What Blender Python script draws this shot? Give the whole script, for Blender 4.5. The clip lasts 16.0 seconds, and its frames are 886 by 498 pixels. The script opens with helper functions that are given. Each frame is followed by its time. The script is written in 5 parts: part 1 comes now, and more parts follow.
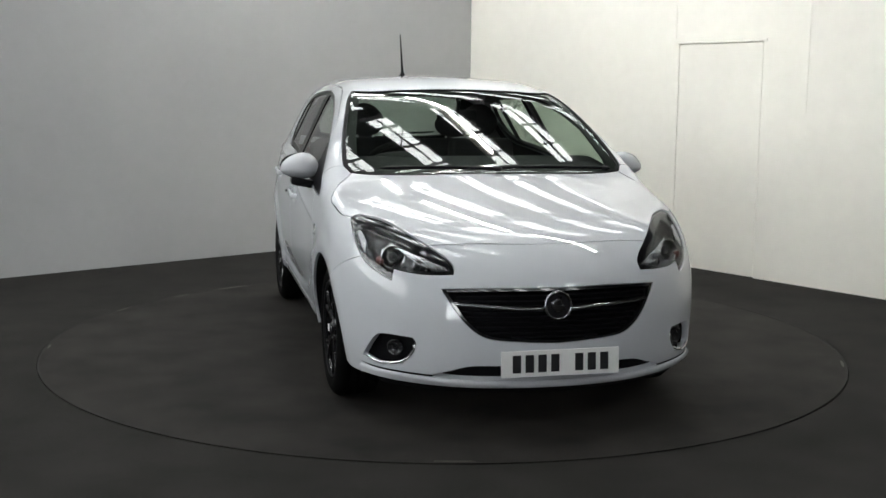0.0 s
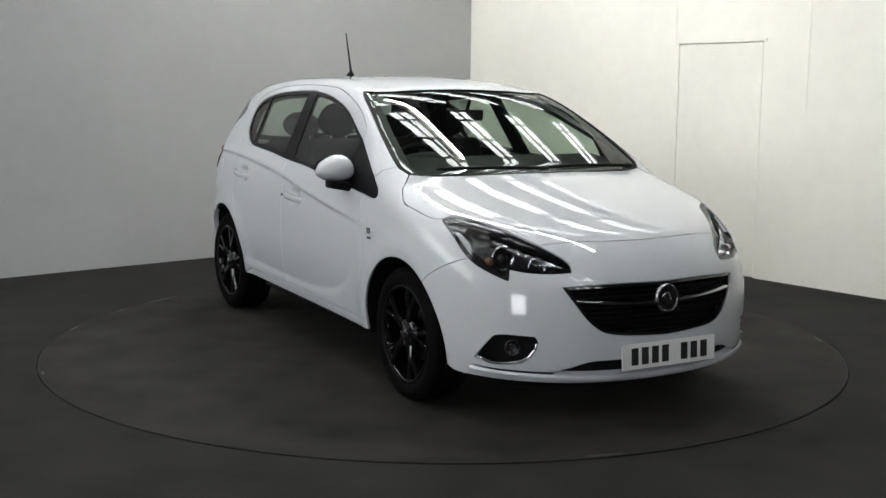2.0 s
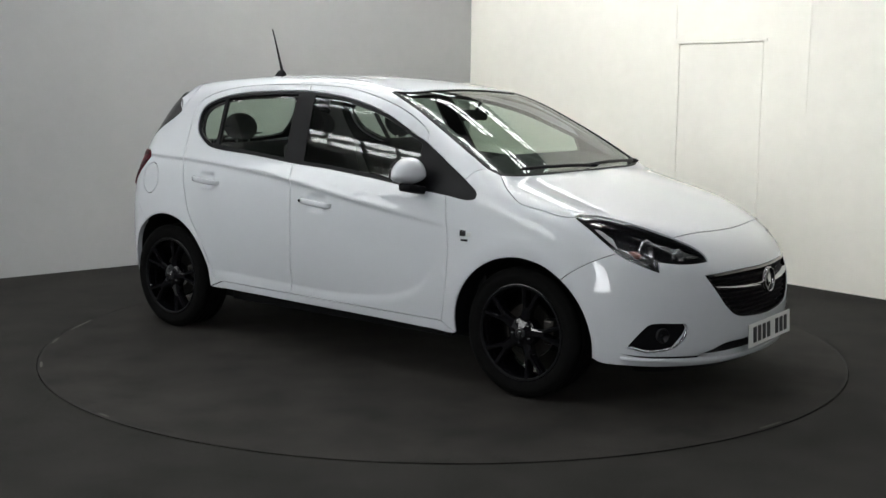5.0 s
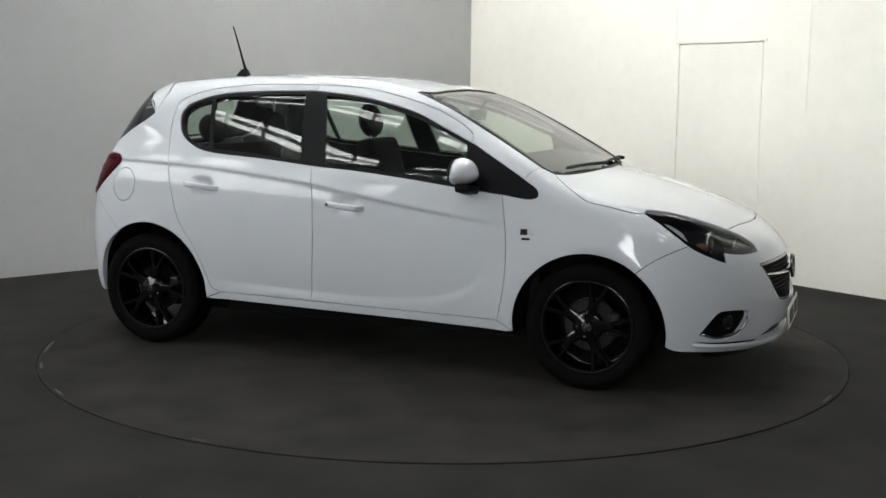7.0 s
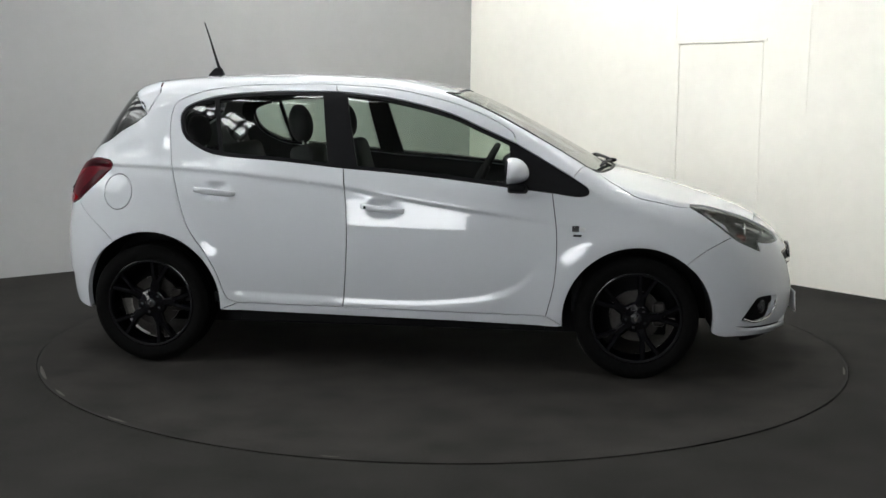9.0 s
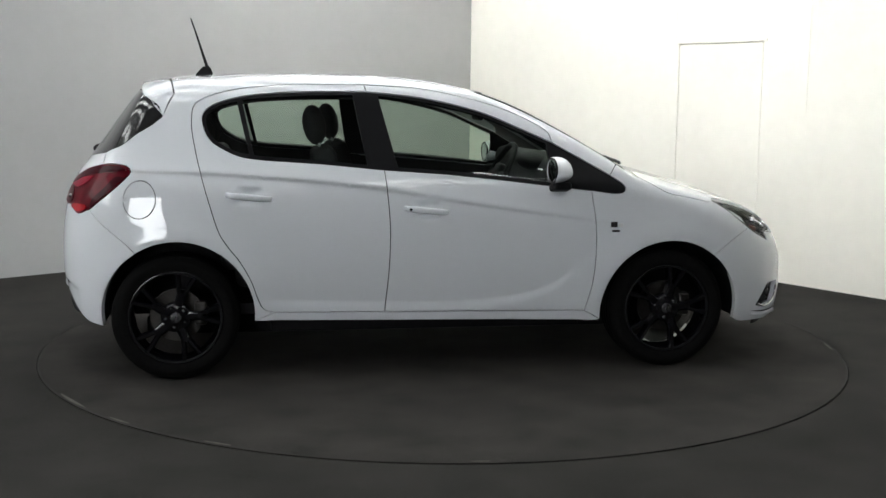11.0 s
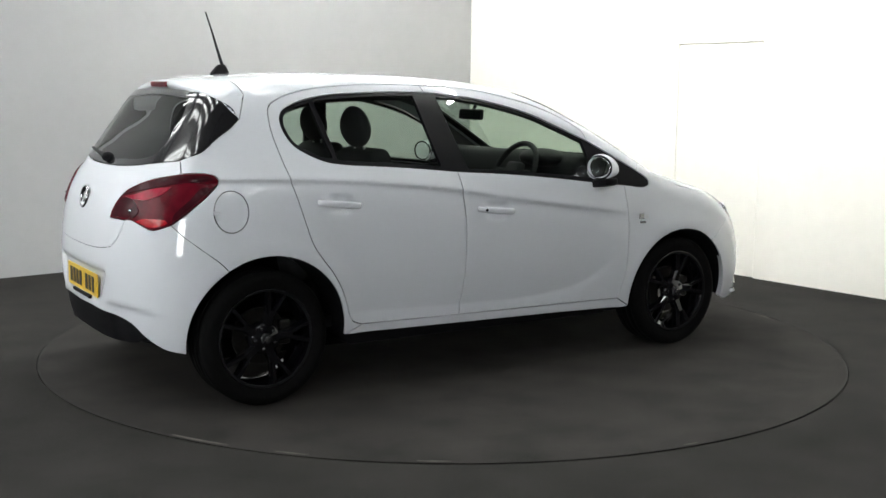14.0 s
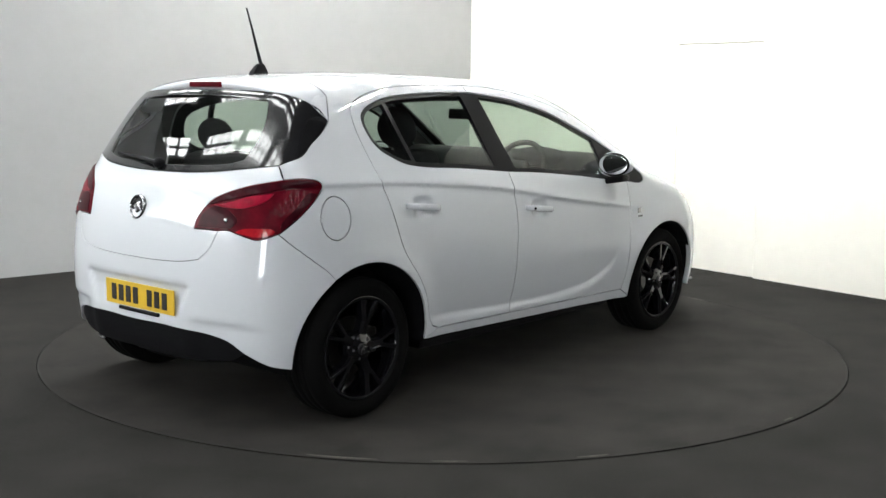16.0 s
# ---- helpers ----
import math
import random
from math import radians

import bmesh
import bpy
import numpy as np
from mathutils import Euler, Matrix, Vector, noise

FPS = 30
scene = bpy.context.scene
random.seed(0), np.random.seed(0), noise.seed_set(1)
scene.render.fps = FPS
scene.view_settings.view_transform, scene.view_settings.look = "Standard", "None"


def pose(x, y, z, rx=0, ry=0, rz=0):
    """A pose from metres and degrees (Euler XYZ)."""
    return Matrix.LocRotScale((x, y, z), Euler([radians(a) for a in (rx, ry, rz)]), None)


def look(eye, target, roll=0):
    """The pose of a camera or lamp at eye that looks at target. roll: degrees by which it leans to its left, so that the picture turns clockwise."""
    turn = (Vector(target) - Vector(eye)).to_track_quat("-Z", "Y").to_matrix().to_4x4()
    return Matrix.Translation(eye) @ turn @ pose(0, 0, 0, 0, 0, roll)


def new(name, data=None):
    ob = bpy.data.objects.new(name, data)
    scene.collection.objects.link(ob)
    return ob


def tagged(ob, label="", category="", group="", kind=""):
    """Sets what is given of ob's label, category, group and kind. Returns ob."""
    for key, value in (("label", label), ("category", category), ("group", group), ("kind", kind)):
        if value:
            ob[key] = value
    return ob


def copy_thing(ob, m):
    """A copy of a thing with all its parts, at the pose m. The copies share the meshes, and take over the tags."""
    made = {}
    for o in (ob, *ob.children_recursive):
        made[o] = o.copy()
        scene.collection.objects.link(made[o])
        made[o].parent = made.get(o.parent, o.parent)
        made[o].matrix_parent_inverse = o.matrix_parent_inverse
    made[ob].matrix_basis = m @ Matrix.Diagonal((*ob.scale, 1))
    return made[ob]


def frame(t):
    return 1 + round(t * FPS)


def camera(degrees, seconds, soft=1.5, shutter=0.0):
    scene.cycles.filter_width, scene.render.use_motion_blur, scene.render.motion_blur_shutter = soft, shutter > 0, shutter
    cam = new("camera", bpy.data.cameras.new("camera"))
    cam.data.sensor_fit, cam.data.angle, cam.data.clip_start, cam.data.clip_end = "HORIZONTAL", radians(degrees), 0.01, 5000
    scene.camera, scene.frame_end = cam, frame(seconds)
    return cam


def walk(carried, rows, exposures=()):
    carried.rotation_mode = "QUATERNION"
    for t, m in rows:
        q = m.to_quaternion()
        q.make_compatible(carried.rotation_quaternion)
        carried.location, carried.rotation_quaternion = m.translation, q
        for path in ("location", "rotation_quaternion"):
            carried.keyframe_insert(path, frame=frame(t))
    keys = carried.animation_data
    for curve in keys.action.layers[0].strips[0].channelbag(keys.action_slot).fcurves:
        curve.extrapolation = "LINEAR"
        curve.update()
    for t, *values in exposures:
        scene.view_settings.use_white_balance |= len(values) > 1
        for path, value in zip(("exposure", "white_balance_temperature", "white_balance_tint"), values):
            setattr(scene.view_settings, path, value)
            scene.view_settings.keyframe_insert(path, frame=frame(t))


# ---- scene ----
cam = camera(43.16, 16.0, soft=1.5)
CAM_POSE = look((0.0, -6.485, 1.448), (-0.004, -0.544, 0.610), 0.57)
walk(cam, [(0.0, CAM_POSE), (16.0, CAM_POSE)],
     exposures=[(0.0, 0.58), (4.0, 0.63), (9.0, 0.79), (12.5, 1.10), (14.0, 1.32), (16.0, 1.48)])

# overcast daylight above the hall's rooflights
world = bpy.data.worlds.new("overcast_sky")
scene.world = world
world.use_nodes = True
sky = world.node_tree.nodes.new("ShaderNodeTexSky")
sky.sky_type, sky.sun_disc, sky.sun_elevation, sky.sun_rotation = "NISHITA", False, radians(45), radians(200)
world.node_tree.links.new(sky.outputs[0], world.node_tree.nodes["Background"].inputs[0])
world.node_tree.nodes["Background"].inputs[1].default_value = 0.08

SKYLIGHT = 6.9        # glow of the diffusing rooflight panes
SIDE_FILL = 4.0   # glow of an unseen panel, added to light the booth from the left
BATTEN = 72.0         # fluorescent battens that wash the white wall
DOORWAY = 8.0         # daylight in the open loading door behind the camera


# ---- materials ----
def material(name, color, rough=0.5, metal=0.0, coat=0.0, spec=0.5, scale=30.0, vary=0.06, bump=0.0, bump_scale=200.0,
             big=0.0, big_scale=1.5, rough_vary=0.0, transmission=0.0, emit=0.0, ior=1.5):
    """A principled surface with colour variation at two scales and a fine relief."""
    m = bpy.data.materials.new(name)
    m.use_nodes = True
    nt = m.node_tree
    b = nt.nodes["Principled BSDF"]
    b.inputs["Roughness"].default_value = rough
    b.inputs["Metallic"].default_value = metal
    b.inputs["Coat Weight"].default_value = coat
    b.inputs["Coat Roughness"].default_value = 0.03
    b.inputs["Specular IOR Level"].default_value = spec
    b.inputs["Transmission Weight"].default_value = transmission
    b.inputs["IOR"].default_value = ior
    base = (*color, 1.0)
    b.inputs["Base Color"].default_value = base
    coord = nt.nodes.new("ShaderNodeTexCoord")
    if emit:
        b.inputs["Emission Color"].default_value = base
        b.inputs["Emission Strength"].default_value = emit
    if vary or big:
        last = None
        for amount, size, detail in ((vary, scale, 4.0), (big, big_scale, 3.0)):
            if not amount:
                continue
            n = nt.nodes.new("ShaderNodeTexNoise")
            n.inputs["Scale"].default_value = size
            n.inputs["Detail"].default_value = detail
            nt.links.new(coord.outputs["Object"], n.inputs["Vector"])
            r = nt.nodes.new("ShaderNodeMapRange")
            r.inputs[1].default_value, r.inputs[2].default_value = 0.3, 0.7
            r.inputs[3].default_value, r.inputs[4].default_value = 1.0 - amount, 1.0 + amount
            nt.links.new(n.outputs["Fac"], r.inputs[0])
            mul = nt.nodes.new("ShaderNodeVectorMath")
            mul.operation = "SCALE"
            mul.inputs[0].default_value = color
            if last:
                nt.links.new(last.outputs[0], mul.inputs[0])
            nt.links.new(r.outputs[0], mul.inputs["Scale"])
            last = mul
        nt.links.new(last.outputs[0], b.inputs["Base Color"])
    if rough_vary:
        n = nt.nodes.new("ShaderNodeTexNoise")
        n.inputs["Scale"].default_value = 6.0
        n.inputs["Detail"].default_value = 5.0
        nt.links.new(coord.outputs["Object"], n.inputs["Vector"])
        r = nt.nodes.new("ShaderNodeMapRange")
        r.inputs[3].default_value, r.inputs[4].default_value = max(0.0, rough - rough_vary), min(1.0, rough + rough_vary)
        nt.links.new(n.outputs["Fac"], r.inputs[0])
        nt.links.new(r.outputs[0], b.inputs["Roughness"])
    if bump:
        n = nt.nodes.new("ShaderNodeTexNoise")
        n.inputs["Scale"].default_value = bump_scale
        n.inputs["Detail"].default_value = 3.0
        nt.links.new(coord.outputs["Object"], n.inputs["Vector"])
        bm = nt.nodes.new("ShaderNodeBump")
        bm.inputs["Strength"].default_value = bump
        bm.inputs["Distance"].default_value = 0.004
        nt.links.new(n.outputs["Fac"], bm.inputs["Height"])
        nt.links.new(bm.outputs[0], b.inputs["Normal"])
    return m


def glass_material(name, tint, gloss=0.06, grazing=1.0):
    """Thin tinted glass: a clear tinted pane with a mirror gloss that grows towards grazing view, alike from both sides."""
    m = bpy.data.materials.new(name)
    m.use_nodes = True
    nt = m.node_tree
    nt.nodes.remove(nt.nodes["Principled BSDF"])
    t = nt.nodes.new("ShaderNodeBsdfTransparent")
    t.inputs[0].default_value = (*tint, 1.0)
    g = nt.nodes.new("ShaderNodeBsdfGlossy")
    g.inputs["Roughness"].default_value = 0.015
    f = nt.nodes.new("ShaderNodeLayerWeight")
    f.inputs["Blend"].default_value = 0.5
    power = nt.nodes.new("ShaderNodeMath")
    power.operation, power.inputs[1].default_value = "POWER", 5.0
    nt.links.new(f.outputs["Facing"], power.inputs[0])
    amount = nt.nodes.new("ShaderNodeMath")
    amount.operation, amount.inputs[1].default_value, amount.inputs[2].default_value = "MULTIPLY_ADD", grazing - gloss, gloss
    nt.links.new(power.outputs[0], amount.inputs[0])
    mix = nt.nodes.new("ShaderNodeMixShader")
    nt.links.new(amount.outputs[0], mix.inputs[0])
    nt.links.new(t.outputs[0], mix.inputs[1])
    nt.links.new(g.outputs[0], mix.inputs[2])
    nt.links.new(mix.outputs[0], nt.nodes["Material Output"].inputs[0])
    return m


def glow_material(name, color, strength):
    m = bpy.data.materials.new(name)
    m.use_nodes = True
    nt = m.node_tree
    nt.nodes.remove(nt.nodes["Principled BSDF"])
    e = nt.nodes.new("ShaderNodeEmission")
    e.inputs[0].default_value = (*color, 1.0)
    e.inputs[1].default_value = strength
    nt.links.new(e.outputs[0], nt.nodes["Material Output"].inputs[0])
    return m


WHITE_WALL = material("warm_white_wall_paint", (0.91, 0.89, 0.82), 0.75, vary=0.015, scale=9, big=0.03, big_scale=0.9, bump=0.15, bump_scale=60)
# one even cool grey, about half the value of WHITE_WALL
GREY_WALL = material("cool_grey_wall", (0.44, 0.444, 0.448), 0.7, vary=0.015, scale=9, big=0.04, big_scale=0.7, bump=0.15, bump_scale=60)
CARPET = material("charcoal_carpet", (0.0182, 0.0170, 0.0158), 0.95, spec=0.15, vary=0.22, scale=260, big=0.28, big_scale=2.4, bump=0.5, bump_scale=900)
DISC_CARPET = material("turntable_charcoal_carpet", (0.0193, 0.0174, 0.0159), 0.92, spec=0.2, vary=0.25, scale=240, big=0.42, big_scale=3.2, bump=0.5, bump_scale=900)
WORN = material("worn_pale_edge", (0.06, 0.054, 0.048), 0.85, vary=0.3, scale=60)
GAP_BLACK = material("black_gap", (0.006, 0.006, 0.006), 0.9, vary=0.2)
STEEL_DARK = material("dark_painted_steel", (0.06, 0.06, 0.065), 0.6, vary=0.1, scale=8)
CEILING = material("grey_ceiling_sheet", (0.10, 0.10, 0.10), 0.8, vary=0.06, scale=4, big=0.1)
HALL_WALL = material("hall_wall_panel", (0.10, 0.10, 0.10), 0.8, vary=0.06, scale=4, big=0.1)
PANE_GLOW = glow_material("daylit_rooflight_pane", (0.97, 1.0, 0.99), SKYLIGHT)
BATTEN_GLOW = glow_material("fluorescent_tube_glow", (1.0, 1.0, 0.96), BATTEN)
SIDE_FILL_GLOW = glow_material("side_fill_glow", (0.97, 1.0, 0.99), SIDE_FILL)
DOOR_GLOW = glow_material("daylight_outside_door", (0.95, 0.98, 1.0), DOORWAY)
CAR_WHITE = material("white_car_paint", (0.535, 0.554, 0.585), 0.55, coat=1.0, spec=0.25, vary=0.0)
GLOSS_BLACK = material("gloss_black_paint", (0.008, 0.008, 0.009), 0.12, coat=0.6, vary=0.1, scale=40)
BLACK_TRIM = material("black_window_trim", (0.004, 0.004, 0.005), 0.4, spec=0.10, vary=0.1, scale=60)
BLACK_PLASTIC = material("grained_black_plastic", (0.006, 0.006, 0.007), 0.5, spec=0.08, vary=0.12, scale=90, bump=0.2, bump_scale=700)
INNER_TRIM = material("dark_grey_cabin_trim", (0.010, 0.010, 0.011), 0.7, spec=0.15, vary=0.1, scale=60, bump=0.2, bump_scale=500)
HEADLINER = material("grey_headlining", (0.14, 0.14, 0.14), 0.9, vary=0.06, scale=120)
SEAT_CLOTH = material("dark_seat_cloth", (0.014, 0.014, 0.016), 0.9, vary=0.2, scale=180, bump=0.4, bump_scale=600)
CHROME = material("chrome", (0.75, 0.75, 0.76), 0.10, metal=1.0, vary=0.02)
DARK_CHROME = material("dark_chrome", (0.32, 0.32, 0.33), 0.15, metal=1.0, vary=0.05, scale=80)
SATIN_SILVER = material("satin_silver_trim", (0.50, 0.50, 0.51), 0.38, metal=0.4, vary=0.04)
MIRROR = material("mirror_glass", (0.85, 0.87, 0.88), 0.02, metal=1.0, vary=0.0)
TYRE = material("tyre_rubber", (0.004, 0.004, 0.004), 0.8, spec=0.04, vary=0.2, scale=50, bump=0.3, bump_scale=300)
ALLOY = material("gloss_black_alloy", (0.003, 0.003, 0.004), 0.05, coat=0.25, spec=0.4, vary=0.1, scale=30)
DISC_STEEL = material("brake_disc_steel", (0.035, 0.033, 0.031), 0.4, metal=0.9, vary=0.15, scale=60)
RED_LENS = material("red_tail_lens", (0.075, 0.001, 0.006), 0.35, spec=0.06, coat=0.08, vary=0.35, scale=16)
RED_BAND = material("pale_red_light_band", (0.21, 0.003, 0.018), 0.3, spec=0.08, coat=0.08, vary=0.25, scale=24)
RED_DARK = material("dark_red_lens", (0.028, 0.001, 0.004), 0.3, spec=0.05, coat=0.06, vary=0.3, scale=30)
RED_BRIGHT = material("bright_red_reflector", (0.30, 0.006, 0.012), 0.2, spec=0.25, coat=0.2, vary=0.15, scale=60)
PLATE_WHITE = material("white_plate", (0.78, 0.78, 0.77), 0.4, vary=0.02)
PLATE_YELLOW = material("yellow_plate", (0.58, 0.38, 0.03), 0.4, vary=0.03)
PLATE_INK = material("black_plate_characters", (0.012, 0.012, 0.014), 0.5, vary=0.0)
AMBER = material("amber_lamp", (0.09, 0.026, 0.018), 0.2, vary=0.05)
HOUSING = material("lamp_housing_grey", (0.014, 0.014, 0.016), 0.25, metal=0.0, vary=0.1)
SIDE_GLASS = glass_material("green_tinted_side_glass", (0.73, 0.81, 0.74))
SCREEN_GLASS = glass_material("windscreen_glass", (0.67, 0.76, 0.69), 0.08)
LENS_GLASS = glass_material("clear_lamp_lens", (0.80, 0.81, 0.82), 0.03, 0.22)


# ---- building helpers ----
def mesh_object(name, bm, mat, parent=None, smooth=False):
    me = bpy.data.meshes.new(name)
    bm.normal_update()
    bm.to_mesh(me)
    bm.free()
    for m in (mat if isinstance(mat, (list, tuple)) else [mat]):
        me.materials.append(m)
    if smooth:
        me.shade_smooth()
    ob = new(name, me)
    if parent:
        ob.parent = parent
    return ob


def part(name, bm, mat, parent, label="", smooth=False):
    ob = mesh_object(name, bm, mat, parent, smooth)
    return tagged(ob, label) if label else ob


def structure(name, bm, mat, label, category):
    return tagged(mesh_object(name, bm, mat), label, category, kind="structure")


def add_box(bm, size, m=None, bevel=0.0, segments=2):
    """A box of that size about the origin, placed by m, its edges bevelled."""
    r = bmesh.ops.create_cube(bm, size=1.0)
    vs = r["verts"]
    bmesh.ops.scale(bm, vec=size, verts=vs)
    if bevel:
        es = list({e for v in vs for e in v.link_edges})
        vs = list({v for f in bmesh.ops.bevel(bm, geom=es, offset=bevel, segments=segments, affect="EDGES", profile=0.5)["faces"] for v in f.verts} | {v for v in vs if v.is_valid})
    if m is not None:
        bmesh.ops.transform(bm, matrix=m, verts=[v for v in vs if v.is_valid])
    return vs


def box(size, m=None, bevel=0.0, segments=2):
    bm = bmesh.new()
    add_box(bm, size, m, bevel, segments)
    return bm


# ---- the booth: two walls that meet in a corner, carpeted floor, turntable ----
CORNER = Vector((0.254, 5.057, 0))
ALONG_GREY = Vector((-3.635, -3.126, 0)).normalized()
ALONG_WHITE = Vector((2.913, -3.654, 0)).normalized()
DISC_R = 2.257
WALL_H = 3.6


def wall_matrix(along, into):
    """x runs along the wall from the corner, y into the wall, away from the booth."""
    n = Vector((0, 0, 1)).cross(along)
    if n.dot(into) < 0:
        n = -n
    return Matrix.Translation(CORNER) @ Matrix((along, n, (0, 0, 1))).transposed().to_4x4()


GREY_M = wall_matrix(ALONG_GREY, Vector((-1, 1, 0)))
WHITE_M = wall_matrix(ALONG_WHITE, Vector((1, 1, 0)))


def build_walls():
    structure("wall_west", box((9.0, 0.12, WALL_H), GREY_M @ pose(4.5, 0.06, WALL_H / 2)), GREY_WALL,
              "tall smooth wall in even cool grey", "wall")
    # white wall with a flush door cut through it
    d0, d1, dh = 2.70, 3.53, 1.852
    bm = bmesh.new()
    for x0, x1, z0, z1 in ((-0.12, d0, 0, WALL_H), (d1, 9.0, 0, WALL_H), (d0, d1, dh, WALL_H)):
        add_box(bm, (x1 - x0, 0.12, z1 - z0), WHITE_M @ pose((x0 + x1) / 2, 0.06, (z0 + z1) / 2))
    white = structure("wall_east", bm, WHITE_WALL, "tall white painted panel wall with faint joints", "wall")
    door = structure("door_1", box((d1 - d0 - 0.010, 0.044, dh - 0.012), WHITE_M @ pose((d0 + d1) / 2, 0.024, dh / 2), 0.002), WHITE_WALL,
                     "closed flush white door in the white wall", "door")
    # narrow joint strips of the wall panels, and the trim over the door
    for x, z0, z1 in ((2.66, dh + 0.05, WALL_H), (3.93, 1.30, WALL_H)):
        part("panel_joint", box((0.012, 0.006, z1 - z0), WHITE_M @ pose(x, -0.001, (z0 + z1) / 2)), WHITE_WALL, white)
    part("door_trim", box((d1 - d0 + 0.06, 0.012, 0.022), WHITE_M @ pose((d0 + d1) / 2, -0.003, dh + 0.012), 0.003), WHITE_WALL, white)
    return white


def ring(bm, r0, r1, z0, z1, steps=160):
    """A flat ring with its inner face going down."""
    a = [bm.verts.new((r1 * math.cos(2 * math.pi * i / steps), r1 * math.sin(2 * math.pi * i / steps), z0)) for i in range(steps)]
    b = [bm.verts.new((r0 * math.cos(2 * math.pi * i / steps), r0 * math.sin(2 * math.pi * i / steps), z0)) for i in range(steps)]
    c = [bm.verts.new((v.co.x, v.co.y, z1)) for v in b]
    for i in range(steps):
        j = (i + 1) % steps
        bm.faces.new((a[i], a[j], b[j], b[i]))
        bm.faces.new((b[i], b[j], c[j], c[i]))


def build_floor():
    bm = bmesh.new()
    steps = 160
    ring(bm, DISC_R + 0.006, 4.0, 0.0, -0.05, steps)
    bm.verts.ensure_lookup_table()
    inner = [bm.verts[i] for i in range(steps)]
    outer = []
    for v in inner:
        k = 14.0 / max(abs(v.co.x), abs(v.co.y))
        outer.append(bm.verts.new((v.co.x * k, v.co.y * k, 0)))
    for i in range(steps):
        j = (i + 1) % steps
        bm.faces.new((outer[i], outer[j], inner[j], inner[i]))
    structure("floor", bm, CARPET, "dark charcoal carpet floor round the turntable", "floor")
    bm = bmesh.new()
    bmesh.ops.create_circle(bm, cap_ends=True, radius=DISC_R + 0.3, segments=96, matrix=pose(0, 0, -0.05))
    structure("pit_floor", bm, GAP_BLACK, "black pit under the turntable", "floor")


def build_turntable():
    bm = bmesh.new()
    bmesh.ops.create_cone(bm, cap_ends=True, segments=160, radius1=DISC_R, radius2=DISC_R, depth=0.04, matrix=pose(0, 0, -0.02))
    disc = mesh_object("turntable", bm, DISC_CARPET)
    steps = 140
    bm = bmesh.new()
    ring(bm, DISC_R - 0.006, DISC_R - 0.001, 0.0015, -0.002, steps)
    part("edge_trim", bm, GAP_BLACK, disc, "thin dark edge trim")
    for a0, a1, w in ((-153.0, -145.5, 0.010), (-140.0, -136.2, 0.008), (-125.0, -121.5, 0.008), (-14.5, -10.2, 0.007), (-96.0, -94.0, 0.006), (60.0, 64.0, 0.008)):
        bm = bmesh.new()
        run = []
        for i in range(9):
            a = radians(a0 + (a1 - a0) * i / 8)
            ww = w * math.sin(math.pi * (0.08 + 0.84 * i / 8))
            run.append([bm.verts.new(((DISC_R - 0.02 + d) * math.cos(a), (DISC_R - 0.02 + d) * math.sin(a), h)) for d, h in ((-ww, 0.0005), (-ww * 0.4, 0.003), (ww * 0.4, 0.003), (ww, 0.0005))])
        for p, q in zip(run, run[1:]):
            for k in range(3):
                bm.faces.new((p[k], q[k], q[k + 1], p[k + 1]))
        part("worn_edge", bm, WORN, disc, "worn pale stretch of the edge")
    return tagged(disc, "round flush turntable covered in charcoal carpet", "turntable")


# ---- the hall above and behind: ceiling with rooflight strips, outer walls ----
CEIL_Z = 6.8
HALL = 14.0
STRIPS = tuple(-9.4 + 1.22 * k for k in range(15))       # distance of each rooflight strip across the hall
STRIP_W = 0.42
HALL_M = pose(0, 0, 0, 0, 0, math.degrees(math.atan2(ALONG_WHITE.y, ALONG_WHITE.x)))


def strip_runs(across):
    """The glazed runs of a strip: the roof bay between them is solid, and so is the roof beyond the white wall's far end."""
    return ((-12.4, 1.4), (6.5, 11.6)) if across < 1.0 else ((-12.4, -0.6),)


